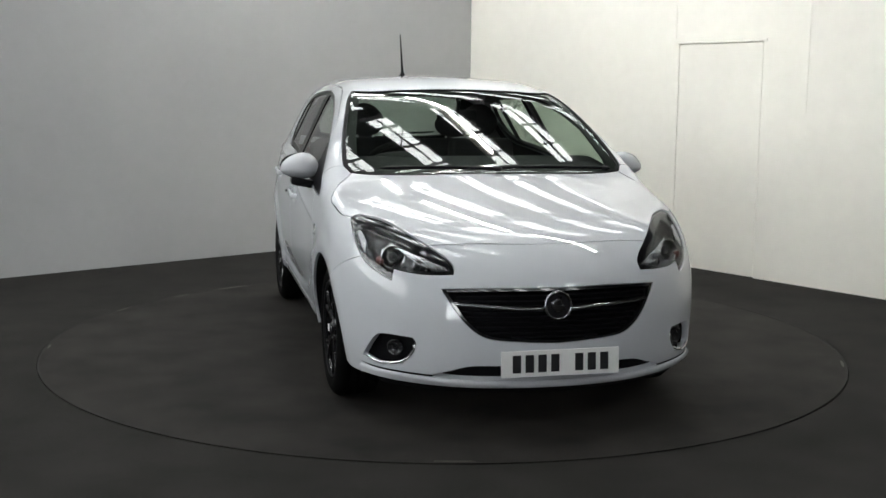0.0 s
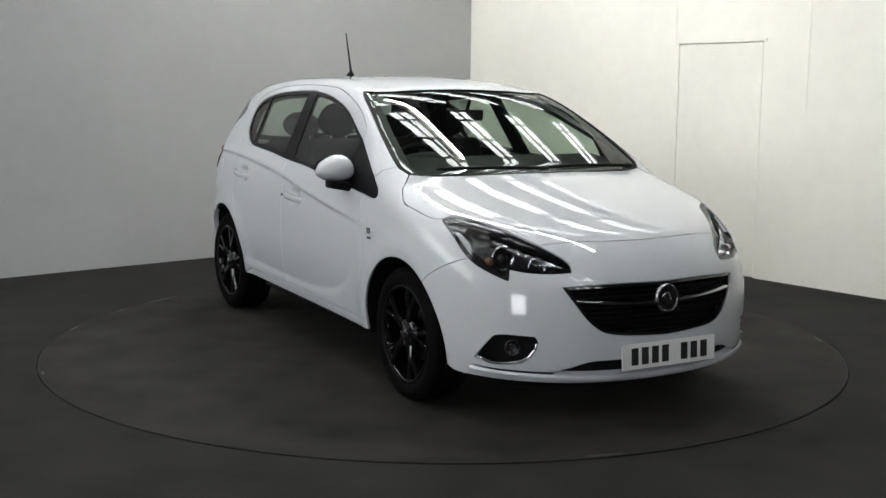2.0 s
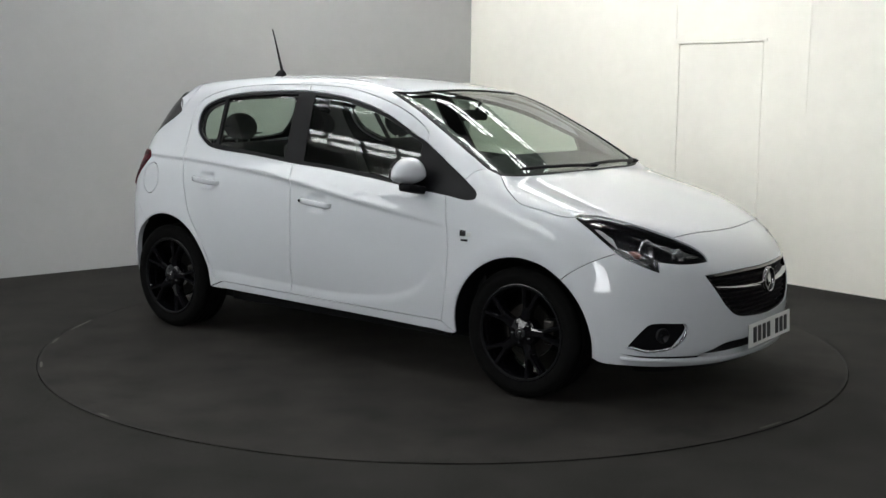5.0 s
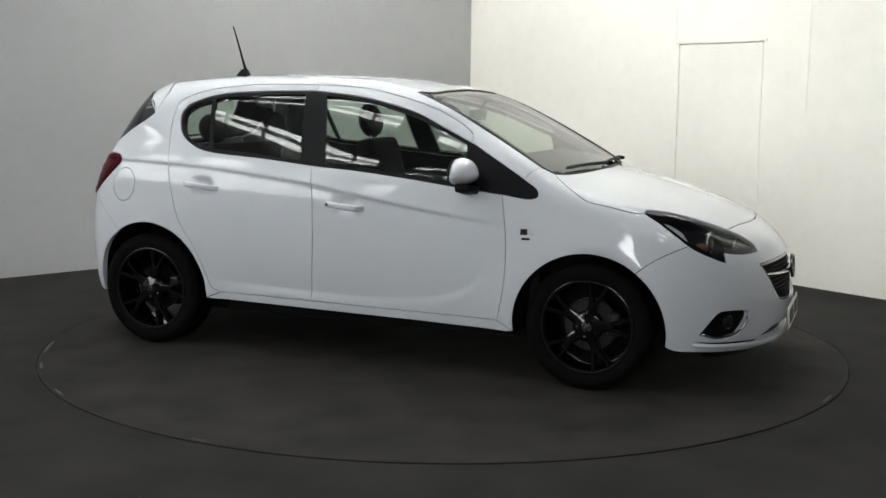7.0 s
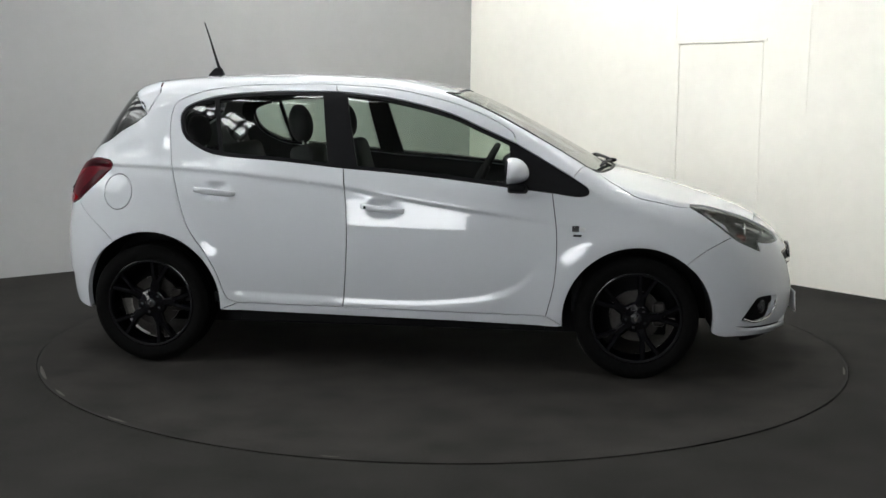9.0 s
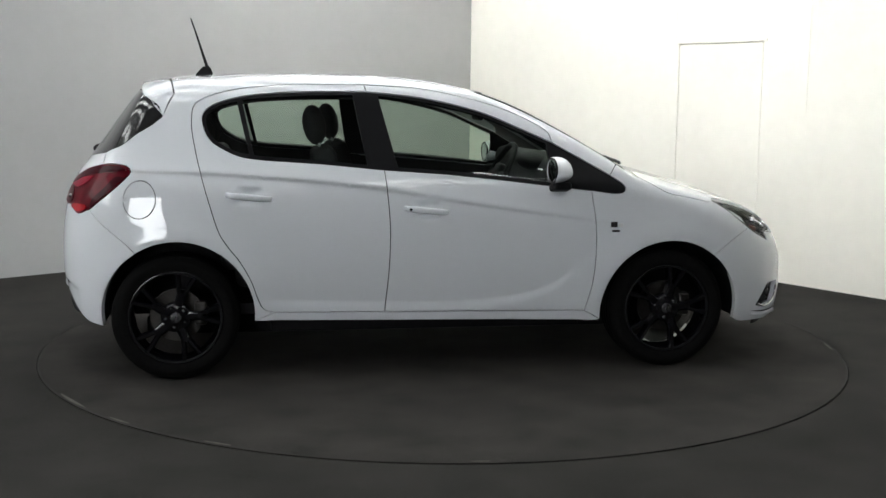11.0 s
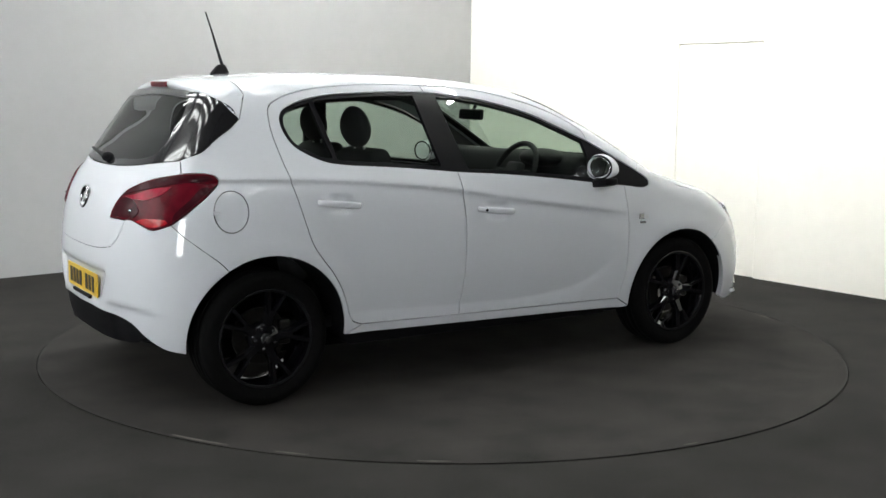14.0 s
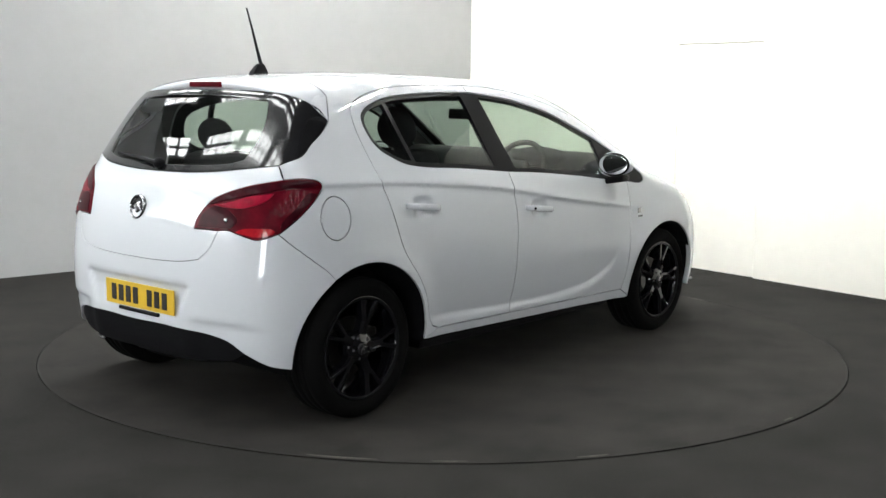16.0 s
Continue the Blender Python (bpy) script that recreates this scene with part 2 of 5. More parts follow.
def build_hall():
    bm = bmesh.new()
    edges = [-21.0]
    for s in STRIPS:
        edges += [s - STRIP_W / 2, s + STRIP_W / 2]
    edges.append(21.0)
    for a, b in zip(edges[0::2], edges[1::2]):
        add_box(bm, (42.0, b - a, 0.15), HALL_M @ pose(0, (a + b) / 2, CEIL_Z + 0.075))
    for s in STRIPS:
        runs = strip_runs(s)
        solid = [-21.0] + [v for run in runs for v in run] + [21.0]
        cover = list(zip(solid[0::2], solid[1::2]))
        cover += [(-12.4 + 3.1 * k - 0.27, -12.4 + 3.1 * k + 0.27) for k in range(1, 8) if any(a < -12.7 + 3.1 * k and b > -12.1 + 3.1 * k for a, b in runs)]
        for a, b in cover:
            add_box(bm, (b - a, STRIP_W, 0.15), HALL_M @ pose((a + b) / 2, s, CEIL_Z + 0.075))
    structure("ceiling", bm, CEILING, "grey sheet ceiling of the hall with rooflight strips", "ceiling")
    number = 0
    for s in STRIPS:
        for a, b in strip_runs(s):
            number += 1
            length, mid = b - a, (a + b) / 2
            bm = box((length, STRIP_W, 0.01), HALL_M @ pose(mid, s, CEIL_Z + 0.12))
            win = structure("rooflight_%d" % number, bm, PANE_GLOW, "long glazed rooflight strip in the ceiling", "rooflight")
            bm = bmesh.new()
            for k in range(int(length / 0.62) + 1):
                add_box(bm, (0.05, STRIP_W, 0.05), HALL_M @ pose(a + 0.62 * k, s, CEIL_Z + 0.06))
            add_box(bm, (length, 0.03, 0.05), HALL_M @ pose(mid, s, CEIL_Z + 0.06))
            part("glazing_bar", bm, STEEL_DARK, win)
    for k in range(7):
        structure("roof_beam", box((0.12, 2 * HALL, 0.28), HALL_M @ pose(-10.0 + 3.6 * k, 0, CEIL_Z - 0.16)), STEEL_DARK,
                         "dark steel roof beam under the ceiling", "beam")
    for i, (x, y, rz) in enumerate(((HALL, 0, 90), (0, HALL, 0))):
        structure("wall_%s" % ("right", "far")[i], box((2 * HALL, 0.2, CEIL_Z), pose(x, y, CEIL_Z / 2, 0, 0, rz)), HALL_WALL,
                  "plain grey hall wall", "wall")
    # side wall with an added glowing panel, unseen, as fill from the left
    wx, y0, y1, z0, z1 = -9.5, -9.5, 0.5, 2.9, 6.3
    bm = bmesh.new()
    for a, b, c, d in ((-HALL, y0, 0, CEIL_Z), (y1, HALL, 0, CEIL_Z), (y0, y1, 0, z0), (y0, y1, z1, CEIL_Z)):
        add_box(bm, (0.2, b - a, d - c), pose(wx, (a + b) / 2, (c + d) / 2))
    side_wall = structure("wall_left", bm, HALL_WALL, "plain grey hall wall with an opening for the added glowing panel", "wall")
    bm = box((0.02, y1 - y0 + 0.1, z1 - z0 + 0.1), pose(wx - 0.12, (y0 + y1) / 2, (z0 + z1) / 2))
    win = structure("side_fill_panel", bm, SIDE_FILL_GLOW, "unseen glowing panel added in the hall's side wall", "window")
    # bars in front of the added panel
    bm = bmesh.new()
    for k in range(11):
        add_box(bm, (0.06, 0.10, z1 - z0), pose(wx, y0 + (y1 - y0) * k / 10, (z0 + z1) / 2))
    for k in range(1, 4):
        add_box(bm, (0.05, y1 - y0, 0.06), pose(wx, (y0 + y1) / 2, z0 + (z1 - z0) * k / 4))
    part("window_frame", bm, STEEL_DARK, win)
    # wall behind the camera with an open loading door
    bm = bmesh.new()
    for x0, x1, z0, z1 in ((-HALL, LOAD_X - 1.1, 0, CEIL_Z), (LOAD_X + 1.1, HALL, 0, CEIL_Z), (LOAD_X - 1.1, LOAD_X + 1.1, 4.2, CEIL_Z)):
        add_box(bm, (x1 - x0, 0.2, z1 - z0), pose((x0 + x1) / 2, -HALL, (z0 + z1) / 2))
    structure("wall_back", bm, HALL_WALL, "plain grey hall wall with an open loading door", "wall")
    bm = box((2.6, 0.05, 4.6), pose(LOAD_X, -HALL - 0.3, 2.3))
    structure("backdrop", bm, DOOR_GLOW, "bright daylight outside the loading door", "daylight")


def build_battens():
    """Fluorescent battens hung in a row before the white wall, above the view."""
    first = None
    for k in range(3):
        m = WHITE_M @ pose(1.1 + 1.9 * k, -2.4, 3.45)
        if first is None:
            first = tagged(new("strip_light"), "white fluorescent batten hung before the white wall", "light", "battens along the white wall")
            part("housing", box((1.55, 0.10, 0.06), pose(0, 0, 0.055), 0.01), WHITE_WALL, first)
            for s in (-1, 1):
                part("hanger", box((0.012, 0.012, CEIL_Z - 3.53), pose(0.6 * s, 0, 0.085 + (CEIL_Z - 3.535) / 2)), STEEL_DARK, first)
            bm = bmesh.new()
            bmesh.ops.create_cone(bm, cap_ends=True, segments=12, radius1=0.02, radius2=0.02, depth=1.48, matrix=pose(0, 0, 0, 0, 90, 0))
            part("tube", bm, BATTEN_GLOW, first, "glowing fluorescent tube")
            first.matrix_basis = m
        else:
            copy_thing(first, m)


LOAD_X = -3.6
build_floor()
build_walls()
build_hall()
build_battens()
turntable = build_turntable()


from mathutils.geometry import delaunay_2d_cdt


# ---- the car's skin: one smooth surface that all its panels lie on ----
def smooth_curve(x, xs, ys):
    """A smooth curve through few points (monotone cubic), flat-clamped beyond the ends by straight lines."""
    xs, ys, x = np.asarray(xs, float), np.asarray(ys, float), np.asarray(x, float)
    h, d = np.diff(xs), np.diff(ys) / np.diff(xs)
    m = np.empty(len(xs))
    m[0], m[-1] = d[0], d[-1]
    same = d[:-1] * d[1:] > 0
    w1, w2 = 2 * h[1:] + h[:-1], h[1:] + 2 * h[:-1]
    den = np.where(same, w1 / np.where(d[:-1] == 0, 1, d[:-1]) + w2 / np.where(d[1:] == 0, 1, d[1:]), 1)
    m[1:-1] = np.where(same, (w1 + w2) / den, 0)
    i = np.clip(np.searchsorted(xs, x) - 1, 0, len(xs) - 2)
    t = (x - xs[i]) / h[i]
    tc = np.clip(t, 0, 1)
    v = (ys[i] * (1 + 2 * tc) * (1 - tc) ** 2 + h[i] * m[i] * tc * (1 - tc) ** 2
         + ys[i + 1] * tc ** 2 * (3 - 2 * tc) + h[i] * m[i + 1] * tc ** 2 * (tc - 1))
    return v + np.where(t < 0, t * h[i] * m[0], 0) + np.where(t > 1, (t - 1) * h[i] * m[-1], 0)


def curve(xs, ys, soft=0.03):
    """The smooth curve as a quick table, evened out over that length so that its curvature changes gently."""
    at = np.linspace(xs[0] - 2.0, xs[-1] + 2.0, 6000)
    table = smooth_curve(at, xs, ys)
    n = int(3 * soft / (at[1] - at[0])) + 1
    kernel = np.exp(-0.5 * (np.arange(-n, n + 1) * (at[1] - at[0]) / soft) ** 2)
    kernel /= kernel.sum()
    slope0, slope1 = table[1] - table[0], table[-1] - table[-2]
    padded = np.concatenate([table[0] + slope0 * np.arange(-n, 0), table, table[-1] + slope1 * np.arange(1, n + 1)])
    table = np.convolve(padded, kernel, "valid")
    return lambda x: np.interp(x, at, table)


def smax(a, b, k):
    return np.maximum(a, b) + np.maximum(k - np.abs(a - b), 0) ** 2 / (4 * k)


def bell(x, c, w):
    return np.exp(-((x - c) / w) ** 2)


ROOF_X = (-1.70, -1.42, -1.07, -0.73, -0.40, -0.07, 0.26, 0.42, 0.60, 0.79, 0.95, 1.08, 1.20, 1.40)
ROOF_Z = (1.415, 1.488, 1.528, 1.541, 1.541, 1.528, 1.482, 1.436, 1.352, 1.255, 1.169, 1.095, 1.023, 0.895)
BONNET_X = (0.80, 1.08, 1.24, 1.50, 1.72, 1.90, 2.05, 2.20)
BONNET_Z = (1.144, 1.076, 1.035, 0.966, 0.900, 0.836, 0.766, 0.66)
CROWN_X = (-1.7, -0.5, 0.2, 0.6, 1.0, 1.25, 1.6, 2.1)
CROWN_K = (0.12, 0.10, 0.085, 0.07, 0.09, 0.10, 0.10, 0.10)
SECT_Z = (0.10, 0.20, 0.32, 0.45, 0.60, 0.75, 0.90, 1.00, 1.06, 1.13, 1.20, 1.28, 1.35, 1.42, 1.48, 1.60)
SECT_Y = (0.790, 0.815, 0.842, 0.862, 0.873, 0.874, 0.862, 0.842, 0.815, 0.780, 0.7445, 0.7035, 0.667, 0.629, 0.5955, 0.525)
PLAN_X = (-2.0, -1.6, -1.25, -0.8, -0.2, 0.5, 1.0, 1.3, 1.6, 1.9, 2.2)
PLAN_D = (-0.150, -0.050, -0.010, 0.0, 0.0, 0.0, -0.004, -0.006, -0.018, -0.05, -0.12)
NOSE_Z = (0.10, 0.20, 0.28, 0.38, 0.52, 0.62, 0.72, 0.82, 0.95)
NOSE_X = (2.02, 2.13, 2.175, 2.185, 2.182, 2.158, 2.112, 2.035, 1.88)
TAIL_Z = (0.15, 0.25, 0.40, 0.60, 0.75, 0.90, 1.05, 1.12, 1.25, 1.40, 1.50)
TAIL_X = (-1.75, -1.825, -1.862, -1.868, -1.858, -1.828, -1.745, -1.695, -1.60, -1.49, -1.41)
HUBS = (1.300, -1.245)
HUB_Z = 0.318
HANDLES = ((0.005, 0.852), (-0.878, 0.922))


cabin_z, bonnet_z, crown_k = curve(ROOF_X, ROOF_Z, 0.075), curve(BONNET_X, BONNET_Z, 0.075), curve(CROWN_X, CROWN_K, 0.15)


def roof_z(x):
    """The roof and windscreen, with the bonnet meeting the screen in a tight hollow."""
    return smax(cabin_z(x), bonnet_z(np.maximum(x, 0.8)), 0.016)



section_y, plan_d = curve(SECT_Z, SECT_Y, 0.028), curve(PLAN_X, PLAN_D, 0.12)
nose_x, tail_x = curve(NOSE_Z, NOSE_X, 0.035), curve(TAIL_Z, TAIL_X, 0.035)
shoulder_z = curve((-1.7, -1.1, -0.5, -0.2, 0.1, 0.4, 0.85), (1.05, 1.035, 0.99, 0.955, 0.905, 0.86, 0.80))
blade_z = curve((-0.9, -0.4, 0.1, 0.45, 0.70, 0.80), (0.412, 0.395, 0.384, 0.408, 0.488, 0.590))


def half_width(x, z):
    w = section_y(z) + plan_d(x)
    # crease under the window line, fading out on the front wing
    s = shoulder_z(x) - z
    fade = 1 / (1 + np.exp((x - 0.75) / 0.10))
    under = 1 / (1 + np.exp(-s / 0.005))
    w = w - 0.006 * fade * np.exp(-np.maximum(s, 0) / 0.10) * under + 0.011 * fade * np.exp(-np.maximum(-s, 0) / 0.035) * (1 - under)
    # sculpted blade low on the doors
    low = blade_z(x) - z
    span = 1 / (1 + np.exp(-(x + 0.85) / 0.06)) / (1 + np.exp((x - 0.74) / 0.05))
    w = w - 0.012 * span * np.where(low < 0, np.exp(np.minimum(low, 0) / 0.13), np.exp(-(np.maximum(low, 0) / 0.030) ** 2))
    # hollows behind the door handles
    for hx, hz in HANDLES:
        w = w - 0.020 * np.exp(-((x - hx - 0.004) / 0.058) ** 4 - ((z - hz - 0.002) / 0.040) ** 4)
    # flared arches
    for hx in HUBS:
        r = np.hypot(x - hx, z - HUB_Z)
        w = w + 0.014 * bell(r, 0.40, 0.07) * (z > 0.1)
    return w


def skin(x, y, z):
    """Below 0 inside the car's outer skin, above 0 outside."""
    a = np.abs(y)
    side = a - half_width(x, z)
    top = z - (roof_z(x) - crown_k(x) * a * a)
    front = x - (nose_x(z) - 0.31 * a ** 2 - 0.43 * a ** 4)
    rear = (tail_x(z) + 0.07 * a ** 2 + 0.42 * a ** 4) - x
    # shallow recess round the rear number plate
    wide = 0.375 - 0.5 * np.maximum(0.60 - z, 0)
    rear = rear + 0.020 / (1 + np.exp((a - wide) / 0.008)) / (1 + np.exp((z - 0.612) / 0.006)) / (1 + np.exp((0.455 - z) / 0.008)) * np.clip((z - 0.44) / 0.12, 0, 1)
    # step low on the bumper's corners
    rear = rear + 0.016 / (1 + np.exp((z - 0.470 + 0.10 * np.maximum(a - 0.55, 0)) / 0.006)) / (1 + np.exp((0.40 - a) / 0.02)) / (1 + np.exp((a - 0.70) / 0.03))
    # ledge under the rear window
    rear = rear - 0.010 * np.exp(-np.maximum(1.035 - z, 0) / 0.10) / (1 + np.exp((z - 1.040) / 0.008)) / (1 + np.exp((a - 0.50) / 0.06))
    body = smax(side, top * 0.85, 0.10 - 0.045 / (1 + np.exp((0.30 - x) / 0.06)) / (1 + np.exp((x - 1.12) / 0.13)))
    body = smax(body, front * 0.8, 0.10)
    return smax(body, rear * 0.8, 0.10 - 0.055 / (1 + np.exp((1.09 - z) / 0.02)))


def on_side(x, z, sign):
    """The skin at that x and z, on the side of that sign."""
    lo, hi = np.zeros_like(np.asarray(x, float)), np.full_like(np.asarray(x, float), 1.3)
    for _ in range(24):
        mid = (lo + hi) / 2
        out = skin(x, mid, z) > 0
        lo, hi = np.where(out, lo, mid), np.where(out, mid, hi)
    return np.stack([x, sign * lo, z], -1)


def cast(origin, way, reach=1.7):
    """Where rays from inside leave the skin."""
    lo, hi = np.zeros(len(origin)), np.full(len(origin), reach)
    for _ in range(24):
        mid = (lo + hi) / 2
        p = origin + mid[:, None] * way
        out = skin(p[:, 0], p[:, 1], p[:, 2]) > 0
        lo, hi = np.where(out, lo, mid), np.where(out, mid, hi)
    return origin + lo[:, None] * way


AXIS_Z, NOSE_AXIS, TAIL_AXIS = 0.50, 1.15, -0.85


def unroll(mode, p):
    """Flat coordinates of points on the skin: round the car's long axis (c), round the nose (f) or round the tail (r)."""
    p = np.asarray(p, float)
    if mode == "c":
        return np.stack([p[:, 0], 0.8 * np.arctan2(p[:, 1], p[:, 2] - AXIS_Z)], -1)
    if mode == "f":
        return np.stack([0.9 * np.arctan2(p[:, 1], p[:, 0] - NOSE_AXIS), p[:, 2]], -1)
    return np.stack([0.9 * np.arctan2(p[:, 1], TAIL_AXIS - p[:, 0]), p[:, 2]], -1)


def roll_up(mode, q):
    """Back from flat coordinates to the skin."""
    q = np.asarray(q, float)
    zero = np.zeros(len(q))
    if mode == "c":
        a = q[:, 1] / 0.8
        return cast(np.stack([q[:, 0], zero, zero + AXIS_Z], -1), np.stack([zero, np.sin(a), np.cos(a)], -1))
    a = q[:, 0] / 0.9
    ax, s = (NOSE_AXIS, 1) if mode == "f" else (TAIL_AXIS, -1)
    return cast(np.stack([zero + ax, zero, q[:, 1]], -1), np.stack([s * np.cos(a), np.sin(a), zero], -1))


def skin_normals(p):
    e = 0.004
    g = np.stack([skin(p[:, 0] + e, p[:, 1], p[:, 2]) - skin(p[:, 0] - e, p[:, 1], p[:, 2]),
                  skin(p[:, 0], p[:, 1] + e, p[:, 2]) - skin(p[:, 0], p[:, 1] - e, p[:, 2]),
                  skin(p[:, 0], p[:, 1], p[:, 2] + e) - skin(p[:, 0], p[:, 1], p[:, 2] - e)], -1)
    return g / np.maximum(np.linalg.norm(g, axis=1), 1e-9)[:, None]


def place(pts, sign=-1):
    """Design points to places on the skin: ("s", x, z) seen from the side, ("t", x, y) from above, ("f" or "r", y, z) from the front or the rear."""
    out = np.zeros((len(pts), 3))
    for kind in "stfr":
        i = [k for k, p in enumerate(pts) if p[0] == kind]
        if not i:
            continue
        a, b = np.array([pts[k][1] for k in i], float), np.array([pts[k][2] for k in i], float)
        flat, one = np.zeros(len(i)), np.ones(len(i))
        if kind == "s":
            out[i] = on_side(a, b, sign)
        elif kind == "t":
            out[i] = cast(np.stack([a, sign * b, 0.6 * one], -1), np.stack([flat, flat, one], -1))
        elif kind == "f":
            out[i] = cast(np.stack([one, sign * a, b], -1), np.stack([one, flat, flat], -1))
        else:
            out[i] = cast(np.stack([-0.7 * one, sign * a, b], -1), np.stack([-one, flat, flat], -1))
    return out


def spline(q, step=0.012):
    """A smooth run of points through the given ones."""
    q = np.asarray(q, float)
    if len(q) > 2:
        e = np.vstack([2 * q[0] - q[1], q, 2 * q[-1] - q[-2]])
        run = []
        for i in range(1, len(q)):
            p0, p1, p2, p3 = e[i - 1], e[i], e[i + 1], e[i + 2]
            d = np.sqrt(np.maximum(np.array([np.linalg.norm(p1 - p0), np.linalg.norm(p2 - p1), np.linalg.norm(p3 - p2)]), 1e-6))
            m1 = ((p1 - p0) / d[0] - (p2 - p0) / (d[0] + d[1]) + (p2 - p1) / d[1]) * d[1]
            m2 = ((p2 - p1) / d[1] - (p3 - p1) / (d[1] + d[2]) + (p3 - p2) / d[2]) * d[1]
            t = np.linspace(0, 1, 14)[:-1, None]
            run.append(p1 * (1 + 2 * t) * (1 - t) ** 2 + m1 * t * (1 - t) ** 2 + p2 * t * t * (3 - 2 * t) + m2 * t * t * (t - 1))
        q = np.vstack(run + [q[-1:]])
    length = np.concatenate([[0], np.cumsum(np.linalg.norm(np.diff(q, axis=0), axis=1))])
    n = max(2, int(length[-1] / step) + 1)
    at = np.linspace(0, length[-1], n)
    return np.stack([np.interp(at, length, q[:, 0]), np.interp(at, length, q[:, 1])], -1)


def closed(mode, curves, sign=-1, mirror=False):
    """A closed flat loop from curves of design points; with mirror, the half loop is completed on the other side."""
    run = [spline(unroll(mode, place(c, sign))) for c in curves]
    q = np.vstack([r[:-1] for r in run] + ([run[-1][-1:]] if mirror else []))
    if mirror:
        k = 1 if mode == "c" else 0
        other = q[::-1].copy()
        other[:, k] *= -1
        q = np.vstack([q, other])
    keep = np.linalg.norm(q - np.roll(q, 1, axis=0), axis=1) > 0.002
    return q[keep]


def inside(q, loop):
    """Which of the flat points lie in the loop."""
    hit = np.zeros(len(q), bool)
    x0, y0 = loop[:, 0], loop[:, 1]
    x1, y1 = np.roll(x0, -1), np.roll(y0, -1)
    slope = (x1 - x0) / np.where(y1 == y0, 1e-9, y1 - y0)
    for k in range(0, len(q), 2000):
        x, y = q[k:k + 2000, 0, None], q[k:k + 2000, 1, None]
        cross = ((y0 > y) != (y1 > y)) & (x < slope * (y - y0) + x0)
        hit[k:k + 2000] = cross.sum(1) % 2 == 1
    return hit


def shrink(loop, d):
    """The loop moved inwards by d (outwards if d is below 0)."""
    nxt, prv = np.roll(loop, -1, axis=0), np.roll(loop, 1, axis=0)
    t = nxt - prv
    n = np.stack([-t[:, 1], t[:, 0]], -1) / np.maximum(np.linalg.norm(t, axis=1), 1e-9)[:, None]
    area = np.sum(loop[:, 0] * nxt[:, 1] - loop[:, 1] * nxt[:, 0])
    return loop + n * (d if area > 0 else -d)


CREASES = []


def crease_points():
    """Flat points on both flanks close along the shoulder crease and the blade, so that the creases come out crisp."""
    if not CREASES:
        run = []
        x = np.arange(-1.65, 0.95, 0.022)
        for d in (-0.034, -0.020, -0.011, -0.004, 0.003, 0.010, 0.020, 0.034, 0.050):
            for s in (-1, 1):
                run.append(unroll("c", on_side(x, shoulder_z(x) + d, s)))
        x = np.arange(-0.90, 0.80, 0.024)
        for d in (-0.055, -0.036, -0.022, -0.011, -0.004, 0.002, 0.012, 0.028):
            for s in (-1, 1):
                run.append(unroll("c", on_side(x, blade_z(x) + d, s)))
        for hx, hz in HANDLES:
            gx, gz = np.meshgrid(np.arange(hx - 0.075, hx + 0.085, 0.0095), np.arange(hz - 0.055, hz + 0.060, 0.0085))
            for s in (-1, 1):
                run.append(unroll("c", on_side(gx.ravel() + 0.0013, gz.ravel() + 0.0011, s)))
        CREASES.append(np.vstack(run))
    return CREASES[0]


